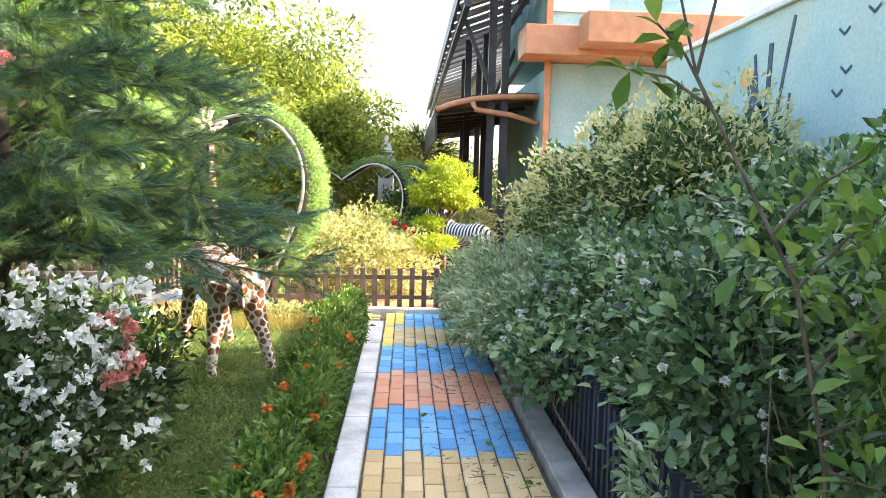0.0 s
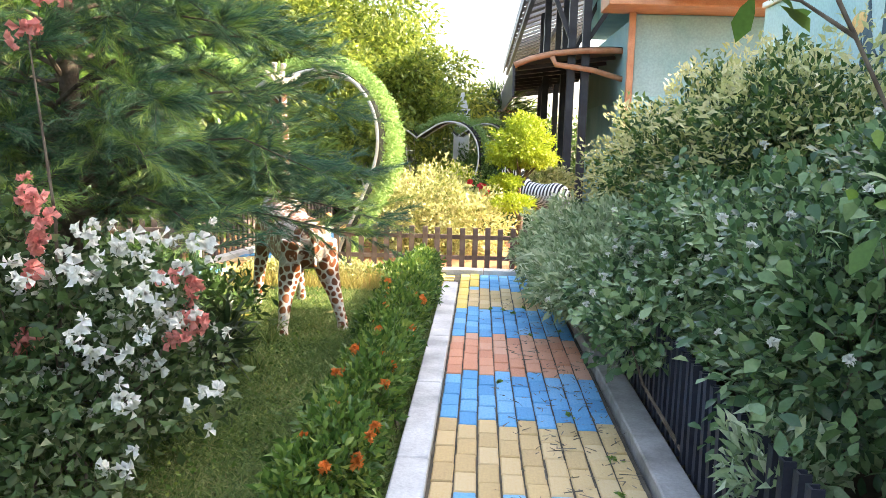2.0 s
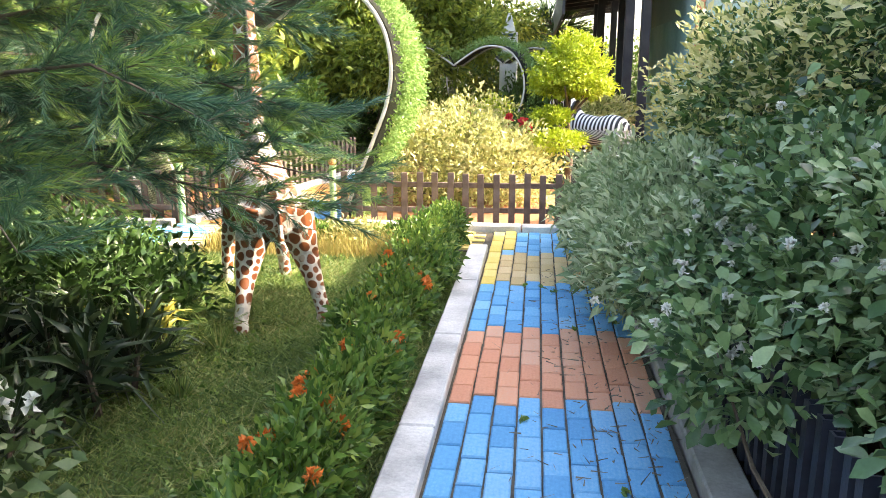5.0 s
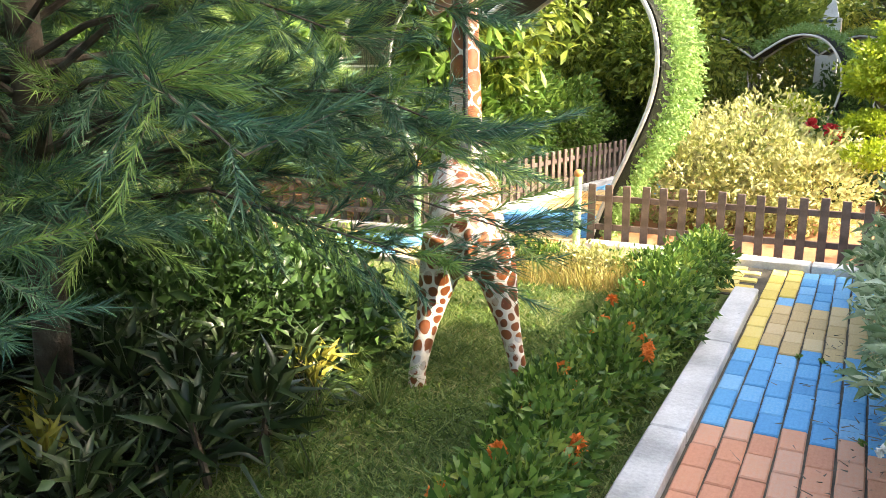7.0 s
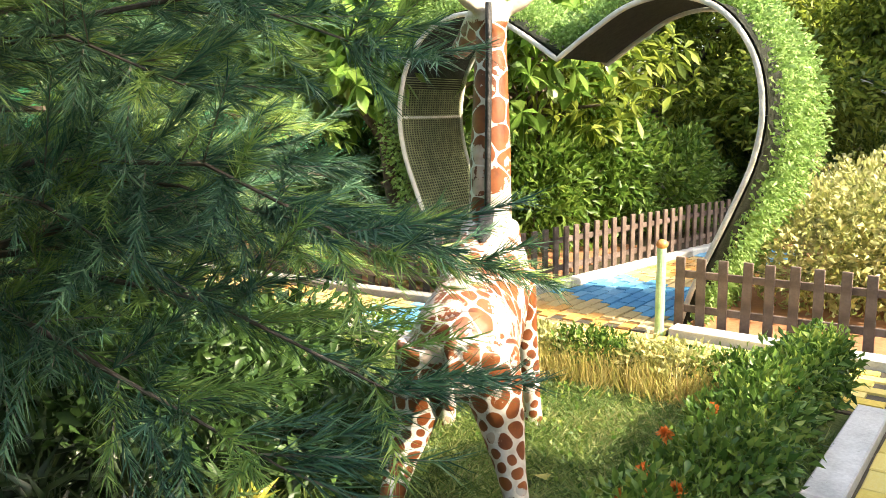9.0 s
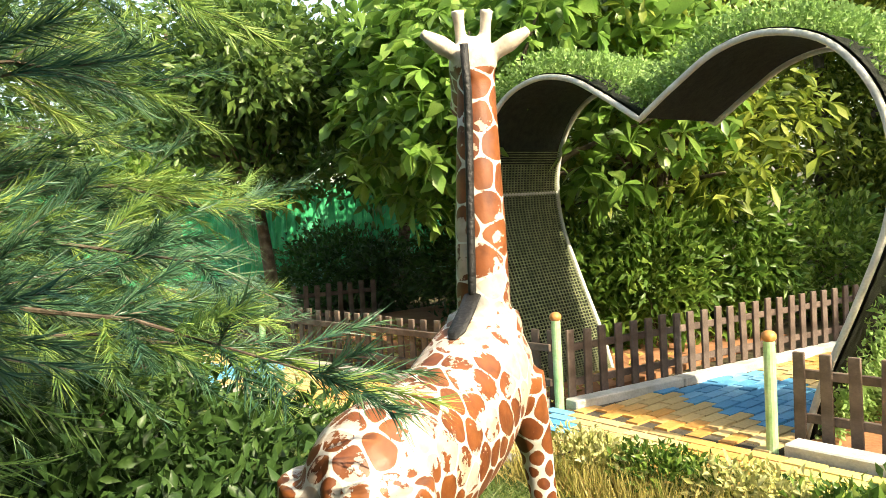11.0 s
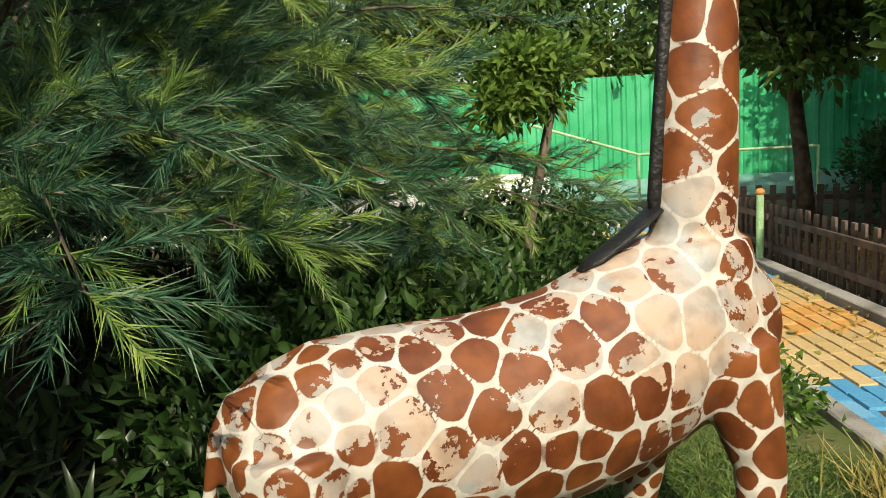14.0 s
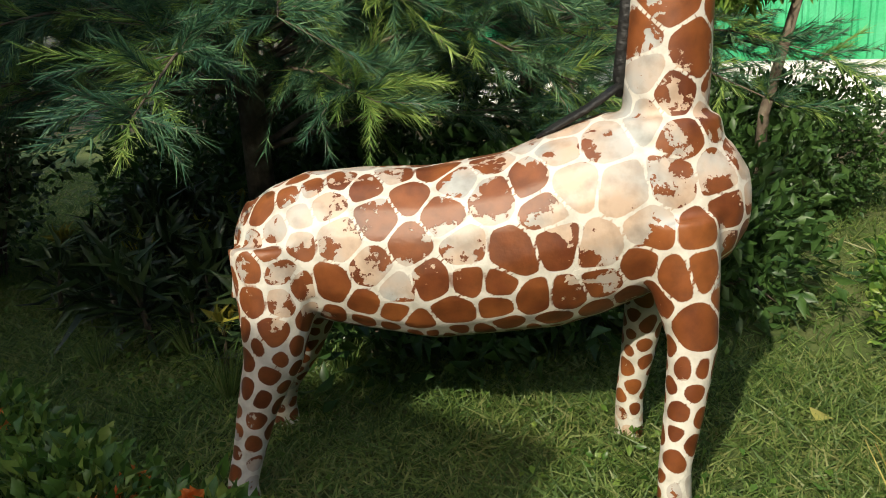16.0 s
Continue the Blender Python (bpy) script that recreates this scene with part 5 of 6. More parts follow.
# ixora hedge along the kerb, with orange flower heads
heads = [flower_mesh("ixora_flower", M_ORANGE_FLOWER, 48, 0.036, 0.014) for _ in range(3)]
for i in range(8):
    y = 2.5 + i * 0.68
    w = 0.16 if i < 4 else 0.2
    h = (0.2, 0.22, 0.2, 0.19, 0.2, 0.2, 0.22, 0.22)[i]
    bl = [(0, 0, h * 0.8, w, 0.34, h * 0.85), (rng.normal() * 0.05, 0.22, h * 0.95, w * 0.8, 0.28, h * 0.8), (-0.1, -0.2, h * 0.7, w * 0.8, 0.3, h * 0.7)]
    t = shrub("low ixora bush with orange flower heads beside the kerb", -0.37 if i < 4 else -0.4, y, bl, 4300, 0.062, 0.024, M_IXORA, "ixora_bush", "ixora hedge", 9, up=0.9)
    for k in range((8, 6, 6, 5, 7, 3, 3, 2)[i]):
        a, e = rng.uniform(0, 6.28), rng.uniform(0.3, 1.2)
        q = (math.cos(a) * w * 0.9, math.sin(a) * 0.32, h * 0.95 + math.sin(e) * h * 0.65)
        scatter_flowers(t, "flower_head", heads, [q], [(math.cos(a) * 0.4, math.sin(a) * 0.4, 1)])
# yellowing low hedge at the lawn's far edge
for i in range(4):
    x = -0.72 - i * 0.42
    shrub("sun-bleached yellow-green low hedge plant at the lawn's edge", x, 7.3 - 0.02 * i, [(0, 0, 0.11, 0.24, 0.14, 0.14), (0.15, 0.03, 0.13, 0.2, 0.13, 0.11)], 1300, 0.055, 0.02, M_HEDGE if i % 2 else M_IXORA, "low_hedge", "dry hedge", 6, up=0.9)
n = 2800
p = np.stack([rng.uniform(-2.3, -0.7, n), rng.normal(7.12, 0.09, n), np.zeros(n)], 1)
q = p + np.stack([rng.normal(0, 0.05, n), rng.normal(0, 0.05, n), rng.uniform(0.06, 0.2, n)], 1)
v, f = strip_arrays(p, q, 0.006)
tagged(piece("dry_grass", mesh_from("dry_grass", v, f, M_DRY)), "dry straw-coloured grass in the sunlit border", "grass", kind="stuff")

# croton bed under the casuarina
def croton_mesh(yellow):
    n = int(rng.integers(36, 52))
    a = np.arange(n) * 2.4
    e = np.linspace(1.35, -0.15, n)
    d = np.stack([np.cos(a) * np.cos(e), np.sin(a) * np.cos(e), np.sin(e)], 1)
    p = np.stack([d[:, 0] * 0.01, d[:, 1] * 0.01, 0.16 - np.linspace(0, 0.1, n)], 1)
    v, f = leaf_arrays(p, d, 0.2 * rng.uniform(0.7, 1.15, n), 0.024, fold=0.3, droop=0.45)
    if yellow:
        idx = np.repeat((np.arange(n) < n * 0.4).astype(int), 4)
        return mesh_from("rosette", v, f, [M_CROTON, M_CROTON_Y], idx)
    return mesh_from("rosette", v, f, M_CROTON)


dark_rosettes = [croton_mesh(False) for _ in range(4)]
gold_rosettes = [croton_mesh(True) for _ in range(3)]
croton_stem = bpy.data.meshes.new("stem")
bm = tube_bm([(0, 0, -0.02), (0.005, 0, 0.08), (0, 0, 0.17)], [0.012, 0.01, 0.007], 6)
bm.to_mesh(croton_stem)
bm.free()
croton_stem.materials.append(M_BARK)
spots = []
while len(spots) < 175:
    x, y = rng.uniform(-3.6, -1.35), rng.uniform(2.7, 5.75)
    if x > -1.4 - max(0, (y - 4.7)) * 0.95 or (y < 3.3 and x > -1.85):
        continue
    if all((x - a) ** 2 + (y - b) ** 2 > 0.021 for a, b in spots):
        spots.append((x, y))
for i, (x, y) in enumerate(spots):
    gold = i % 6 == 0
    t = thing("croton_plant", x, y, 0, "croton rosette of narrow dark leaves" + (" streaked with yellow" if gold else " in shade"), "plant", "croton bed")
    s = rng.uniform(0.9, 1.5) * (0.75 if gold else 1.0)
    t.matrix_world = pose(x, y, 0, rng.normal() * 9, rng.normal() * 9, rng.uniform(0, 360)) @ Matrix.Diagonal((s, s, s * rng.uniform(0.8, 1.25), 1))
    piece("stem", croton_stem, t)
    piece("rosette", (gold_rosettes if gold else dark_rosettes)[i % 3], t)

# bougainvillea in white and pink
BB = [(0, 0, 0.5, 0.4, 0.45, 0.4), (-0.25, 0.1, 0.75, 0.4, 0.4, 0.3), (0.18, 0.25, 0.42, 0.35, 0.35, 0.3), (-0.35, -0.35, 0.4, 0.4, 0.4, 0.35), (0.05, -0.35, 0.3, 0.3, 0.3, 0.25), (-0.45, 0.0, 1.0, 0.3, 0.3, 0.3), (0.2, 0.05, 0.8, 0.26, 0.3, 0.2)]
boug = shrub("bougainvillea bush with white and coral-pink blooms", -1.42, 2.45, BB, 6200, 0.06, 0.036, M_BOUG_LEAF, "bougainvillea", nstems=24, stem_r=0.008)
white_b = [flower_mesh("white_bloom", M_WHITE_FLOWER, 9, 0.046, 0.036) for _ in range(3)]
pink_b = [flower_mesh("pink_bloom", M_PINK_FLOWER, 11, 0.055, 0.045) for _ in range(3)]
p, d = blob_points(BB, 900, 0.03)
keep = (d[:, 1] < 0.35) | (d[:, 0] > 0.2)
p, d = p[keep], d[keep]
white_c = np.concatenate([rng.normal(size=(20, 3)) * np.array((0.2, 0.15, 0.15)) + np.array((0.2, -0.15, 0.9)), rng.normal(size=(9, 3)) * np.array((0.2, 0.1, 0.1)) + np.array((0.12, -0.3, 0.45)), p[:6]])
for c in white_c:
    near = c + rng.normal(size=(5, 3)) * 0.045
    scatter_flowers(boug, "white_bloom", white_b, [tuple(a) for a in near], [tuple(np.array((0.2, -0.6, 0.5)) + rng.normal(size=3) * 0.6) for a in near], (0.5, 1.0))
for q in ((-0.1, -0.2, 1.26), (-0.08, -0.15, 1.16), (-0.06, -0.18, 1.06), (-0.12, -0.2, 1.2), (0.42, -0.05, 0.92), (0.48, 0.0, 0.86), (0.46, -0.05, 0.76), (0.42, -0.1, 0.7), (0.5, 0.02, 0.72), (-0.1, -0.2, 0.93),
          (-0.16, -0.15, 0.7), (-0.2, -0.15, 0.64), (-0.36, -0.2, 0.54), (-0.05, -0.1, 1.98), (-0.15, -0.1, 1.87), (-0.32, -0.1, 1.88)):
    c = Vector(q)
    for k in range(4):
        scatter_flowers(boug, "pink_bloom", pink_b, [tuple(c + Vector(rng.normal(size=3)) * 0.03)], [tuple(rng.normal(size=3) + np.array((0.2, -0.7, 0.5)))], (0.5, 0.85))
bm = bmesh.new()
for q in ((-0.15, -0.15, 1.1), (0.46, -0.05, 0.84), (-0.14, -0.1, 1.9)):
    tube_bm([(-0.1, 0, 0.1), (q[0] * 0.6, q[1] * 0.4, q[2] * 0.6), q], [0.01, 0.007, 0.003], 5, bm)
part("arching_stem", bm, M_BARK, boug)

# grass blades over the lawn
def grass_field(name, n, x0, x1, y0, y1, h, label):
    p = np.stack([rng.uniform(x0, x1, n), rng.uniform(y0, y1, n), np.full(n, -0.01)], 1)
    tuft = 0.55 + 0.45 * np.sin(p[:, 0] * 5.1 + np.sin(p[:, 1] * 3.3) * 2) * np.sin(p[:, 1] * 4.3 + p[:, 0])
    hh = h * (0.5 + 0.7 * rng.random(n)) * (0.65 + 0.6 * tuft)
    q = p + np.stack([rng.normal(0, 0.85, n) * hh, rng.normal(0, 0.85, n) * hh, hh * rng.uniform(0.45, 1.0, n)], 1)
    v, f = needle_arrays(p, q, 0.0085)
    return tagged(piece(name, mesh_from(name, v, f, M_GRASS)), label, "grass", kind="stuff")


grass_field("grass", 95000, -2.6, -0.17, 1.2, 7.0, 0.06, "short mown grass blades with longer tufts")
grass_field("grass", 26000, -6.4, -2.4, -1.0, 6.9, 0.08, "rougher grass under the trees")
grass_field("grass", 9000, -3.0, -0.17, -1.5, 1.3, 0.06, "short grass near the path")

n = 9000
p = np.stack([rng.uniform(-2.4, -0.2, n), rng.uniform(1.4, 7.0, n), rng.uniform(0.0, 0.035, n)], 1)
patch = np.sin(p[:, 0] * 4.3 + 1) * np.sin(p[:, 1] * 3.1) + rng.normal(size=n) * 0.5
p = p[patch > 0.25]
v, f = leaf_arrays(p, rng.normal(size=p.shape) + np.array([0, 0, 0.4]), 0.032 * rng.uniform(0.5, 1.3, len(p)), 0.02)
tagged(piece("lawn_weeds", mesh_from("lawn_weeds", v, f, M_IXORA)), "small broad-leaved weeds scattered in the lawn", "weeds", kind="stuff")

for x, y, k in ((-1.28, 4.85, 1.0), (-1.42, 4.5, 1.2), (-1.2, 4.2, 0.8), (-1.62, 5.1, 0.9)):
    n = 70
    a = rng.uniform(0, 6.28, n)
    r = rng.uniform(0.06, 0.2, n) * k
    p = np.stack([np.cos(a) * 0.02, np.sin(a) * 0.02, np.zeros(n)], 1)
    m = p + np.stack([np.cos(a) * r * 0.45, np.sin(a) * r * 0.45, rng.uniform(0.1, 0.17, n) * k], 1)
    q = p + np.stack([np.cos(a) * r, np.sin(a) * r, rng.uniform(0.07, 0.2, n) * k], 1)
    v1, f1 = strip_arrays(p, m, 0.006)
    v2, f2 = strip_arrays(m, q, 0.005)
    ob = piece("grass_tuft", mesh_from("grass_tuft", np.concatenate([v1, v2]), np.concatenate([f1, f2 + len(v1)]), M_GRASS))
    tagged(ob, "spiky tuft of long grass at the croton bed", "grass", "grass tufts").location = (x, y, 0)
n = 420
x = rng.uniform(-8.5, -3.1, n)
p = np.stack([x, 8.08 + 0.088 * (x + 3) + rng.normal(0.0, 0.22, n), np.full(n, 0.012)], 1)
v, f = leaf_arrays(p, rng.normal(size=p.shape) * np.array([1, 1, 0.15]), 0.05 * rng.uniform(0.5, 1.3, n), 0.03, droop=0.1)
tagged(piece("fallen_leaves", mesh_from("fallen_leaves", v, f, M_DRY)), "dry yellow leaves fallen along the side path's fence", "leaves", kind="stuff")

# brown soil bed behind the fence
part_bed = part("garden_bed", box_bm(-1.45, 4.5, 8.38, 24, -0.2, -0.004), M_RED_SOIL)
tagged(part_bed, "reddish bare soil of the planted bed behind the fence", "ground", kind="structure")
bed2 = part("planting_bed", box_bm(1.15, 6.0, -4, 8.3, -0.2, 0.0), M_SOIL)
tagged(bed2, "dark soil bed under the shrubs", "ground", kind="structure")

bed3 = part("side_bed", box_bm(-8.1, -3.1, 8.4, 11.5, -0.2, -0.006), M_RED_SOIL)
tagged(bed3, "reddish soil strewn with litter behind the side path's fence", "ground", kind="structure")
n = 900
p = np.stack([rng.uniform(-8.0, -3.1, n), 8.45 + rng.random(n) ** 1.5 * 1.6, rng.uniform(0.0, 0.03, n)], 1)
v, f = leaf_arrays(p, rng.normal(size=p.shape) * np.array([1, 1, 0.3]), 0.07 * rng.uniform(0.5, 1.3, n), 0.04, droop=0.1)
tagged(piece("fallen_leaves", mesh_from("fallen_leaves", v, f, M_DRY)), "yellow and orange fallen leaves on the bed's soil", "leaves", kind="stuff")

# fallen leaves
v, f = leaf_arrays(np.zeros((1, 3)), np.array([[1.0, 0, 0.1]]), 0.09, 0.06, droop=0.1)
dead = mesh_from("fallen_leaf", v, f, M_DRY)
for x, y in ((-1.02, 5.92), (-1.5, 7.4), (-4.2, 7.4), (-5.0, 7.3), (-2.1, 6.6)):
    ob = tagged(piece("fallen_leaf", dead), "dry brown fallen leaf lying on the ground", "leaf", "fallen leaves")
    ob.matrix_world = pose(x, y, 0.03, 10, 8, rng.uniform(0, 360))

# dry litter swept against the railing side of the path
n = 620
p = np.stack([rng.normal(0.72, 0.2, n), rng.uniform(2.0, 6.8, n), np.full(n, 0.008)], 1)
p = p[p[:, 0] < 0.94]
q = p + np.stack([rng.normal(0, 0.03, len(p)), rng.normal(0, 0.03, len(p)), rng.uniform(0, 0.012, len(p))], 1)
v, f = strip_arrays(p, q, 0.007)
tagged(piece("leaf_litter", mesh_from("leaf_litter", v, f, M_TWIG)), "dry brown twigs and leaf litter on the paving", "litter", kind="stuff")

# small weeds in the paving joints
weed_v, weed_f = leaf_arrays(rng.normal(size=(16, 3)) * 0.012 * np.array([1, 1, 0]), unit(rng.normal(size=(16, 3)) + np.array([0, 0, 0.8])), 0.035, 0.014)
weed = mesh_from("weed", weed_v, weed_f, M_IXORA)
for x, y in ((0.33, 4.15), (0.62, 5.42), (0.85, 5.55), (0.42, 6.3), (0.3, 6.33), (0.62, 6.45), (0.72, 3.6), (0.86, 3.0), (0.83, 2.6), (0.2, 2.4), (-0.12, 6.0), (0.75, 6.7), (0.52, 6.2), (0.9, 2.2)):
    ob = tagged(piece("weed", weed), "small green weed growing in a paving joint", "weed", "weeds in the paving")
    ob.matrix_world = pose(x, y, -0.004, 0, 0, rng.uniform(0, 360))

# ---- building with the mural ----
mural = tagged(part("wall_mural", box_bm(3.2, 3.4, -6, 8.4, -0.1, 3.0), M_MURAL), "light blue painted wall with a faded jungle mural", "wall", kind="structure")
part("coping", box_bm(3.16, 3.44, -6, 8.4, 3.003, 3.06, 0.01), M_WHITE, mural, "thin white coping")
bm = bmesh.new()
for pth, r in (([(0, 0.9), (0.03, 1.6), (0, 2.2), (0.03, 2.75)], 0.05), ([(0.02, 1.9), (0.2, 2.2), (0.32, 2.6), (0.42, 2.9)], 0.03), ([(0, 2.1), (-0.2, 2.35), (-0.28, 2.7)], 0.03), ([(0.18, 1.75), (0.35, 1.95), (0.4, 2.3)], 0.022), ([(0, 2.2), (-0.35, 2.3), (-0.4, 2.5)], 0.02)):
    for a, b in zip(pth, pth[1:]):
        beam_bm((3.196, 5.7 - a[0], a[1]), (3.196, 5.7 - b[0], b[1]), 0.004, r * 1.6, bm)
part("painted_tree", bm, M_MURAL_INK, mural, "dark painted bare tree")
bm = bmesh.new()
for c, ry, rz in (((5.95, 2.2), 0.11, 0.26), ((5.93, 1.95), 0.06, 0.22), ((5.98, 2.48), 0.09, 0.09)):
    bmesh.ops.create_uvsphere(bm, u_segments=16, v_segments=8, radius=1, matrix=Matrix.Translation((3.197, *c)) @ Matrix.Diagonal((0.004, ry, rz, 1)))
part("painted_bird", bm, M_MURAL_INK, mural, "dark painted perching bird")
bm = bmesh.new()
bmesh.ops.create_uvsphere(bm, u_segments=16, v_segments=8, radius=1, matrix=Matrix.Translation((3.196, 6.12, 2.52)) @ Matrix.Diagonal((0.005, 0.15, 0.09, 1)))
part("painted_beak", bm, M_MURAL_ORANGE, mural, "orange painted beak")
for y, z in ((4.55, 2.62), (4.5, 2.35), (4.6, 2.2), (4.2, 2.7)):
    bm = bmesh.new()
    beam_bm((3.196, y - 0.07, z + 0.04), (3.196, y, z), 0.004, 0.02, bm)
    beam_bm((3.196, y, z), (3.196, y + 0.07, z + 0.05), 0.004, 0.02, bm)
    part("painted_swallow", bm, M_MURAL_INK, mural)

house = thing("building", 0, 0, 0, "two-storey pavilion with teal walls and copper-coloured eaves", "building")
part("wall", box_bm(2.62, 6.5, 12.8, 20, -0.1, 2.3), M_TEAL, house, "teal lower wall")
part("upper_wall", box_bm(2.63, 6.5, 12.81, 20, 2.303, 3.6), M_GREY_WALL, house, "muted teal upper wall")
part("corner_post", box_bm(2.5, 2.6, 12.7, 12.8, -0.1, 5.3), M_ORANGE_TRIM, house, "copper-coloured corner post")
part("eave", box_bm(2.05, 7, 12.0, 12.9, 3.62, 4.1, 0.02), M_ORANGE_TRIM, house, "copper-coloured boxed eave")
part("eave_step", box_bm(2.9, 7, 11.3, 12.0, 3.72, 4.2, 0.02), M_ORANGE_TRIM, house)
part("upper_storey", box_bm(2.6, 7, 12.95, 20, 4.1, 5.3), M_TEAL, house, "pale blue upper storey")
# two unseen blocks, added only to keep the sun off path, lawn and casuarina
part("rear_wing", box_bm(5.3, 9, -8, 5.6, -0.1, 7.8), M_GREY_WALL, house, "unseen tall grey block added to shade lawn and path")
part("rear_annex", box_bm(5.3, 9, 5.603, 7.0, -0.1, 5.4), M_GREY_WALL, house, "unseen lower grey block added to shade the lawn by the giraffe")
part("window_frame", box_bm(2.58, 3.6, 12.9, 12.96, 4.5, 5.2), M_WHITE, house)

canopy = thing("canopy", 0, 0, 0, "dark steel canopy with sheet roof and pale purlins", "canopy")
for i in range(24):
    y = 12.5 + i * 0.9
    part("roof_sheet", beam_bm((1.05, y, 4.78 - i * 0.008), (6, y, 6.63 - i * 0.008), 0.62, 0.03), M_ROOF_SHEET, canopy)
for i in range(22):
    y = 12.7 + i * 0.95
    part("purlin", beam_bm((1.1, y, 4.68 - i * 0.009), (5.9, y, 6.48 - i * 0.009), 0.12, 0.06), M_CREAM_STEEL, canopy)
for x in (1.15, 2.3, 3.6):
    part("rafter", beam_bm((x, 12.6, 4.5 + (x - 1.05) * 0.37), (x, 33.5, 4.3 + (x - 1.05) * 0.37), 0.1, 0.16), M_DARK_STEEL, canopy)
part("fascia", beam_bm((1.02, 12.5, 4.75), (1.02, 34, 4.55), 0.05, 0.3), M_DARK_STEEL, canopy)
for x, y in ((1.55, 17.5), (1.95, 17.5), (1.7, 21), (2.1, 21), (2.0, 14.2), (1.75, 14.2)):
    part("column", box_bm(x - 0.07, x + 0.07, y - 0.07, y + 0.07, -0.1, 5), M_DARK_STEEL, canopy)
for a, b in (((2.0, 14.2, 3.3), (3.2, 14.2, 5.2)), ((1.75, 14.2, 3.3), (1.2, 14.2, 4.6)), ((1.95, 17.5, 3.0), (2.8, 17.5, 5.0))):
    part("brace", beam_bm(a, b, 0.06, 0.08), M_DARK_STEEL, canopy)

awning = thing("awning", 0, 0, 0, "low curved awning with a copper-coloured edge beam", "awning")
curve = [(0.72, 2.86), (1.0, 2.98), (1.4, 3.08), (1.9, 3.14), (2.4, 3.16), (2.7, 3.15)]
for yy in (14.0,):
    part("edge_beam", tube_bm([(x, yy, z) for x, z in curve], [0.055] * len(curve), 8), M_ORANGE_TRIM, awning, "copper-coloured edge beam", smooth=True)
    part("lower_beam", tube_bm([(1.38, yy - 0.1, 3.02), (1.45, yy - 0.1, 2.88), (2.1, yy - 0.1, 2.8), (2.75, yy - 0.1, 2.62)], [0.05] * 4, 8), M_ORANGE_TRIM, awning, smooth=True)
bm = bmesh.new()
for (x0, z0), (x1, z1) in zip(curve, curve[1:]):
    v = [bm.verts.new(q) for q in ((x0, 14.02, z0 + 0.03), (x1, 14.02, z1 + 0.03), (x1, 26, z1 + 0.03), (x0, 26, z0 + 0.03), (x0, 14.02, z0 + 0.07), (x1, 14.02, z1 + 0.07), (x1, 26, z1 + 0.07), (x0, 26, z0 + 0.07))]
    bm.faces.new((v[0], v[3], v[2], v[1]))
    bm.faces.new((v[4], v[5], v[6], v[7]))
part("sheet", bm, M_ROOF_SHEET, awning)
for i in range(10):
    part("rib", beam_bm((0.8, 14.6 + i * 1.1, 2.86), (2.6, 14.6 + i * 1.1, 3.1), 0.07, 0.07), M_DARK_STEEL, awning)
part("valance", box_bm(0.7, 0.74, 14.0, 26, 2.3, 2.9), M_DARK_STEEL, awning, "dark side valance")

obelisk = thing("monument", -0.33, 20, 0, "white patterned monument pillar behind the arches", "monument")
part("plinth", box_bm(-0.35, 0.35, -0.35, 0.35, -0.1, 0.5, 0.02), M_WHITE, obelisk)
part("shaft", box_bm(-0.2, 0.2, -0.2, 0.2, 0.5, 2.3, 0.02), M_WHITE, obelisk)
bm = bmesh.new()
bmesh.ops.create_cone(bm, segments=4, radius1=0.2, radius2=0.05, depth=0.4, cap_ends=True, matrix=Matrix.Translation((0, 0, 2.52)) @ Matrix.Rotation(radians(45), 4, "Z"))
part("tip", bm, M_WHITE, obelisk)
for z in (1.75, 2.0, 2.2):
    part("dark_band", box_bm(-0.21, 0.12, -0.215, -0.2, z, z + 0.06), M_MURAL_INK, obelisk)

# ---- green boundary and white steps ----
fence = thing("sheet_fence", 0, 0, 0, "tall green corrugated metal boundary fence", "fence")
bm = bmesh.new()
prof = [(0, 0), (0.12, 0), (0.15, 0.035), (0.2, 0.035), (0.23, 0)]
row = []
y = -6.0
while y < 18:
    for a, b in prof[:-1]:
        row.append((-13 + b, y + a))
    y += 0.23
lo = [bm.verts.new((x, yy, 0.25)) for x, yy in row]
hi = [bm.verts.new((x, yy, 1.95)) for x, yy in row]
for i in range(len(row) - 1):
    bm.faces.new((lo[i], lo[i + 1], hi[i + 1], hi[i]))
part("sheeting", bm, M_GREEN_SHEET, fence, "green corrugated sheets")
part("base_wall", box_bm(-13.1, -12.9, -6, 18, -0.1, 0.28), M_TURQ, fence, "turquoise base wall")
part("top_rail", beam_bm((-13.05, -6, 1.9), (-13.05, 18, 1.9), 0.05, 0.05), M_GREEN_POST, fence)

steps = thing("low_wall", 0, 0, 0, "white painted stepped wall beside the green fence", "wall")
for i in range(3):
    part("step", box_bm(-10.4 + i * 0.35, -10.0 + i * 0.35, -2.0, 6.2, -0.05, 0.62 - i * 0.2, 0.015), M_WHITE, steps)
hand = thing("handrail", -12, 7.0, 0, "pale green tubular handrail by the gate", "rail")
part("tube", tube_bm([(0, -1.0, 1.25), (0, 0.6, 0.72), (0, 3.2, 0.72)], [0.022] * 3, 8), M_GREEN_POST, hand)
for yy in (0.6, 1.9, 3.2):
    part("post", tube_bm([(0, yy, 0), (0, yy, 0.72)], [0.022, 0.022], 8), M_GREEN_POST, hand)
grate = thing("grating", -10.0, 7.1, 0, "grey metal grating over a channel", "grating")
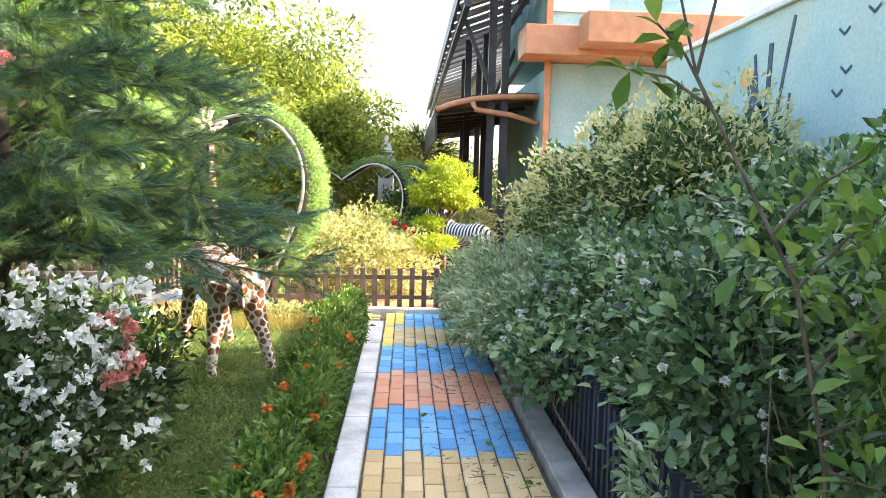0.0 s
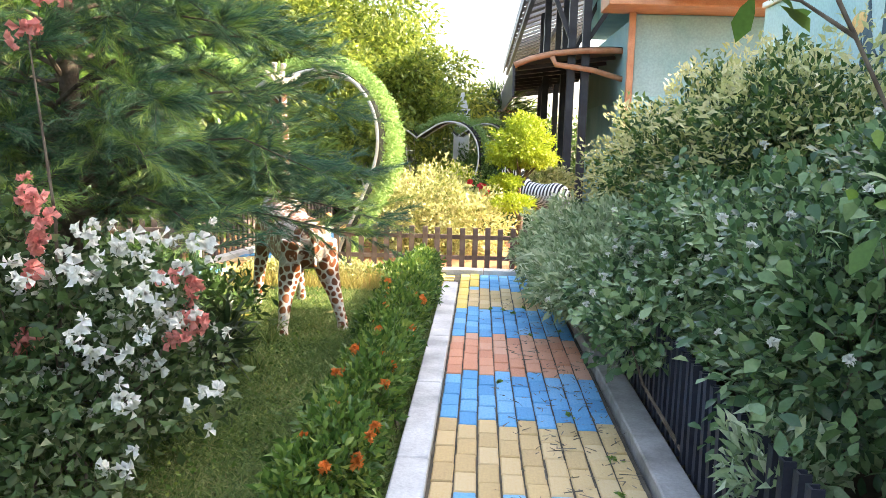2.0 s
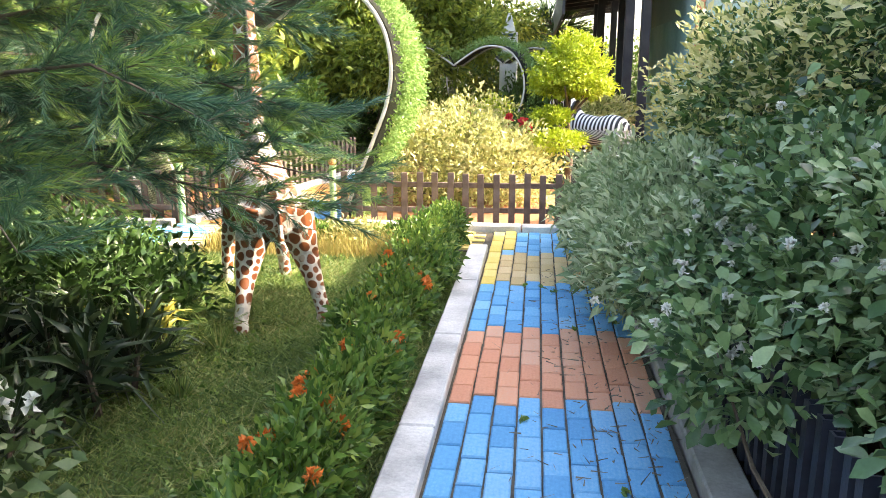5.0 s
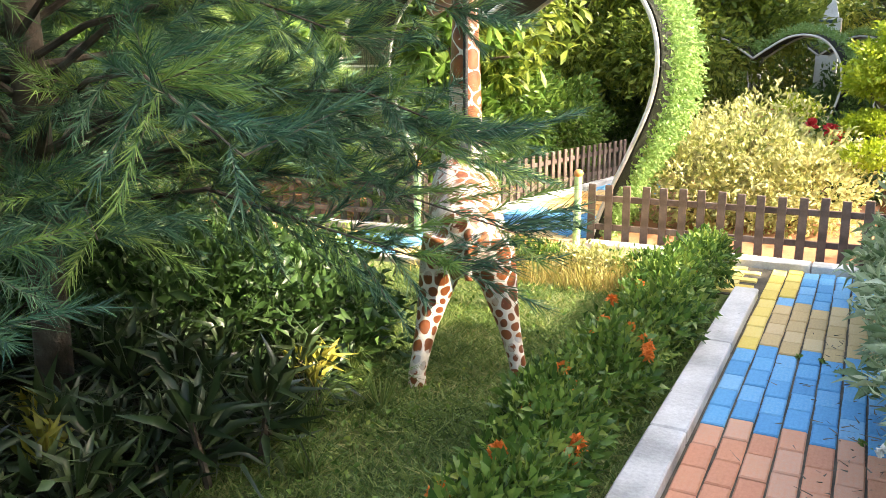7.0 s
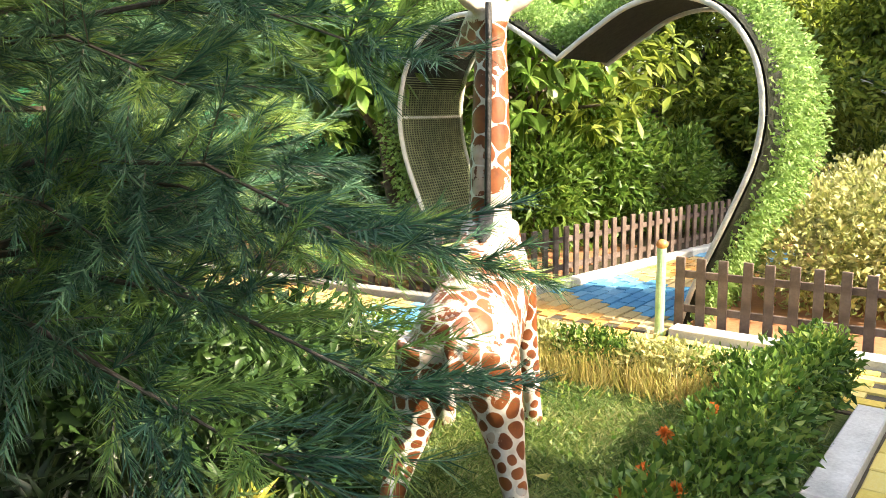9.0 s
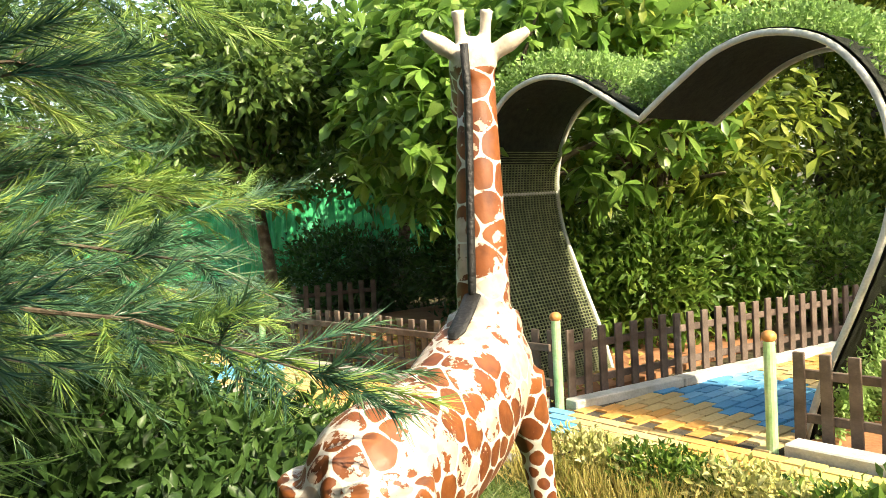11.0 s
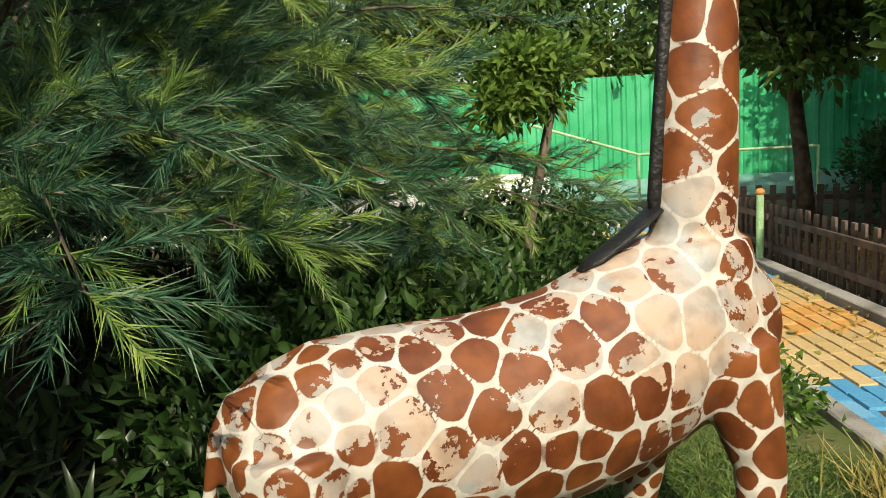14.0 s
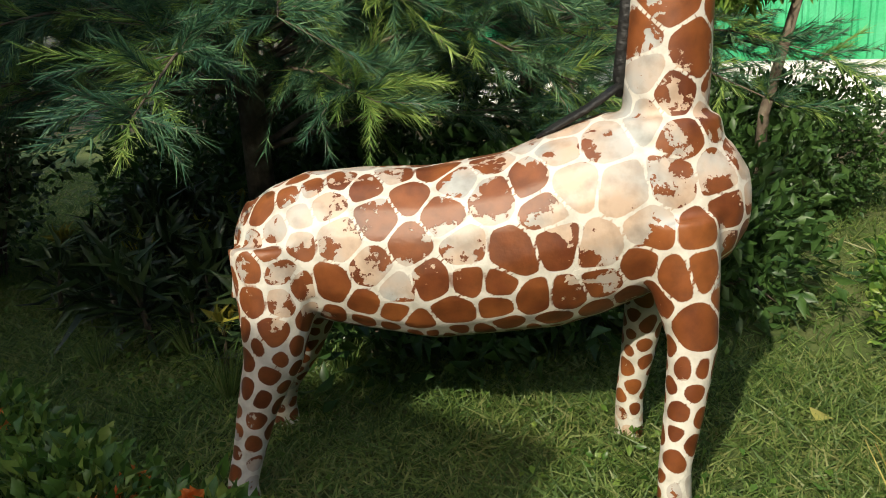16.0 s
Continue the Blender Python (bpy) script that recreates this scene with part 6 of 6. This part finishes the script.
for i in range(9):
    part("bar", beam_bm((-0.9, -0.5 + i * 0.12, 0.03), (0.9, -0.5 + i * 0.12, 0.03), 0.03, 0.04), M_RIM, grate)

# ---- paving blocks ----
def block_bm(w, l):
    bm = bmesh.new()
    b = 0.006
    lo = [bm.verts.new((x * w / 2, y * l / 2, -0.06)) for x, y in ((-1, -1), (1, -1), (1, 1), (-1, 1))]
    md = [bm.verts.new((x * w / 2, y * l / 2, -b)) for x, y in ((-1, -1), (1, -1), (1, 1), (-1, 1))]
    hi = [bm.verts.new((x * (w / 2 - b), y * (l / 2 - b), 0)) for x, y in ((-1, -1), (1, -1), (1, 1), (-1, 1))]
    for a, c in ((lo, md), (md, hi)):
        for i in range(4):
            bm.faces.new((a[i], a[(i + 1) % 4], c[(i + 1) % 4], c[i]))
    bm.faces.new(hi)
    return bm


PITCH_X, PITCH_Y = 0.105, 0.205


def band(y):
    """The paint of the main path at y."""
    for edge, c in ((0.62, "orange"), (1.55, "yellow"), (2.48, "blue"), (3.44, "yellow"), (4.38, "blue"), (5.40, "orange"), (6.36, "blue"), (7.35, "yellow"), (9, "blue")):
        if y < edge:
            return c


paving = tagged(new("paving"), "path of paving blocks painted in blue, orange and yellow bands", "paving", kind="structure")
shared = {}
for c in BRICK_COLORS:
    me = bpy.data.meshes.new("block")
    bm = block_bm(PITCH_X - 0.009, PITCH_Y - 0.008)
    bm.to_mesh(me)
    bm.free()
    me.materials.append(M_BRICK[c])
    shared[c] = me
FV, FF, FI = [], [], []
field_keys = list(BRICK_COLORS)


def add_field(x, y, z, turn, c, w=PITCH_X - 0.006, l=PITCH_Y - 0.005):
    b = 0.006
    base = [(-w / 2, -l / 2, -0.03), (w / 2, -l / 2, -0.03), (w / 2, l / 2, -0.03), (-w / 2, l / 2, -0.03), (-w / 2 + b, -l / 2 + b, 0), (w / 2 - b, -l / 2 + b, 0), (w / 2 - b, l / 2 - b, 0), (-w / 2 + b, l / 2 - b, 0)]
    o = len(FV)
    ca, sa = math.cos(turn), math.sin(turn)
    FV.extend((x + px * ca - py * sa, y + px * sa + py * ca, z + pz) for px, py, pz in base)
    FF.extend(tuple(o + i for i in f) for f in ((0, 1, 5, 4), (1, 2, 6, 5), (2, 3, 7, 6), (3, 0, 4, 7), (4, 5, 6, 7)))
    FI.extend([field_keys.index(c)] * 5)


for col in range(9):
    for r in range(-14, 41):
        y = (r + 0.5 + (0.5 if col % 2 else 0)) * PITCH_Y
        x = (col + 0.5) * PITCH_X
        if y > 8.2:
            continue
        c = "lemon" if (col == 0 and 6.4 < y) or (col == 1 and y > 7.55) else band(y)
        z = rng.normal() * 0.0022
        if y > 1.65:
            ob = piece("block", shared[c], paving)
            ob.matrix_basis = pose(x + rng.normal() * 0.0012, y, z, rng.normal() * 0.35, rng.normal() * 0.35, rng.normal() * 0.4)
        else:
            add_field(x, y, z, 0, c)


def side_paint(x, y):
    """Uneven painted bands across the side path."""
    k = math.floor((x + 0.12 * math.sin(y * 31) + 0.1 * math.sin(y * 9 + x) + 0.35) / 0.78) % 4
    return ("blue", "yellow", "rust", "yellow")[k]


# the side path, to the green gate
for i in range(-2, 45):
    for k in range(12):
        x = -0.06 - i * 0.205 - (0.1 if k % 2 else 0)
        far = 8.19 if x > -3 else 8.05 + 0.088 * (x + 3)
        y = far - 0.055 - k * PITCH_X
        if x > -0.12 or y < (7.45 if x > -2.2 else 7.2 + 0.088 * (x + 3)):
            continue
        c = "lemon" if x > -1.3 else side_paint(x, y)
        add_field(x, y, rng.normal() * 0.002, math.pi / 2 + (0.088 if x < -3 else 0), c)
# the path under the arch
for i in range(26):
    for k in range(13):
        y = 8.3 + i * 0.205 + (0.1 if k % 2 else 0)
        x = -1.56 - k * PITCH_X
        if x < -2.86 + (y - 8.25) * 0.16:
            continue
        s = math.sin((y - 8.3) * 2.6 + 0.4 * math.sin(x * 3) - 0.9)
        add_field(x, y, rng.normal() * 0.002, 0, "blue" if s > 0.3 else "rust" if s < -0.5 else "yellow")
field = piece("block_field", mesh_from("block_field", FV, FF, [M_FIELD[k] for k in field_keys], FI), paving)
tagged(field, "worn painted paving blocks", kind="stuff")
field.data.shade_flat()
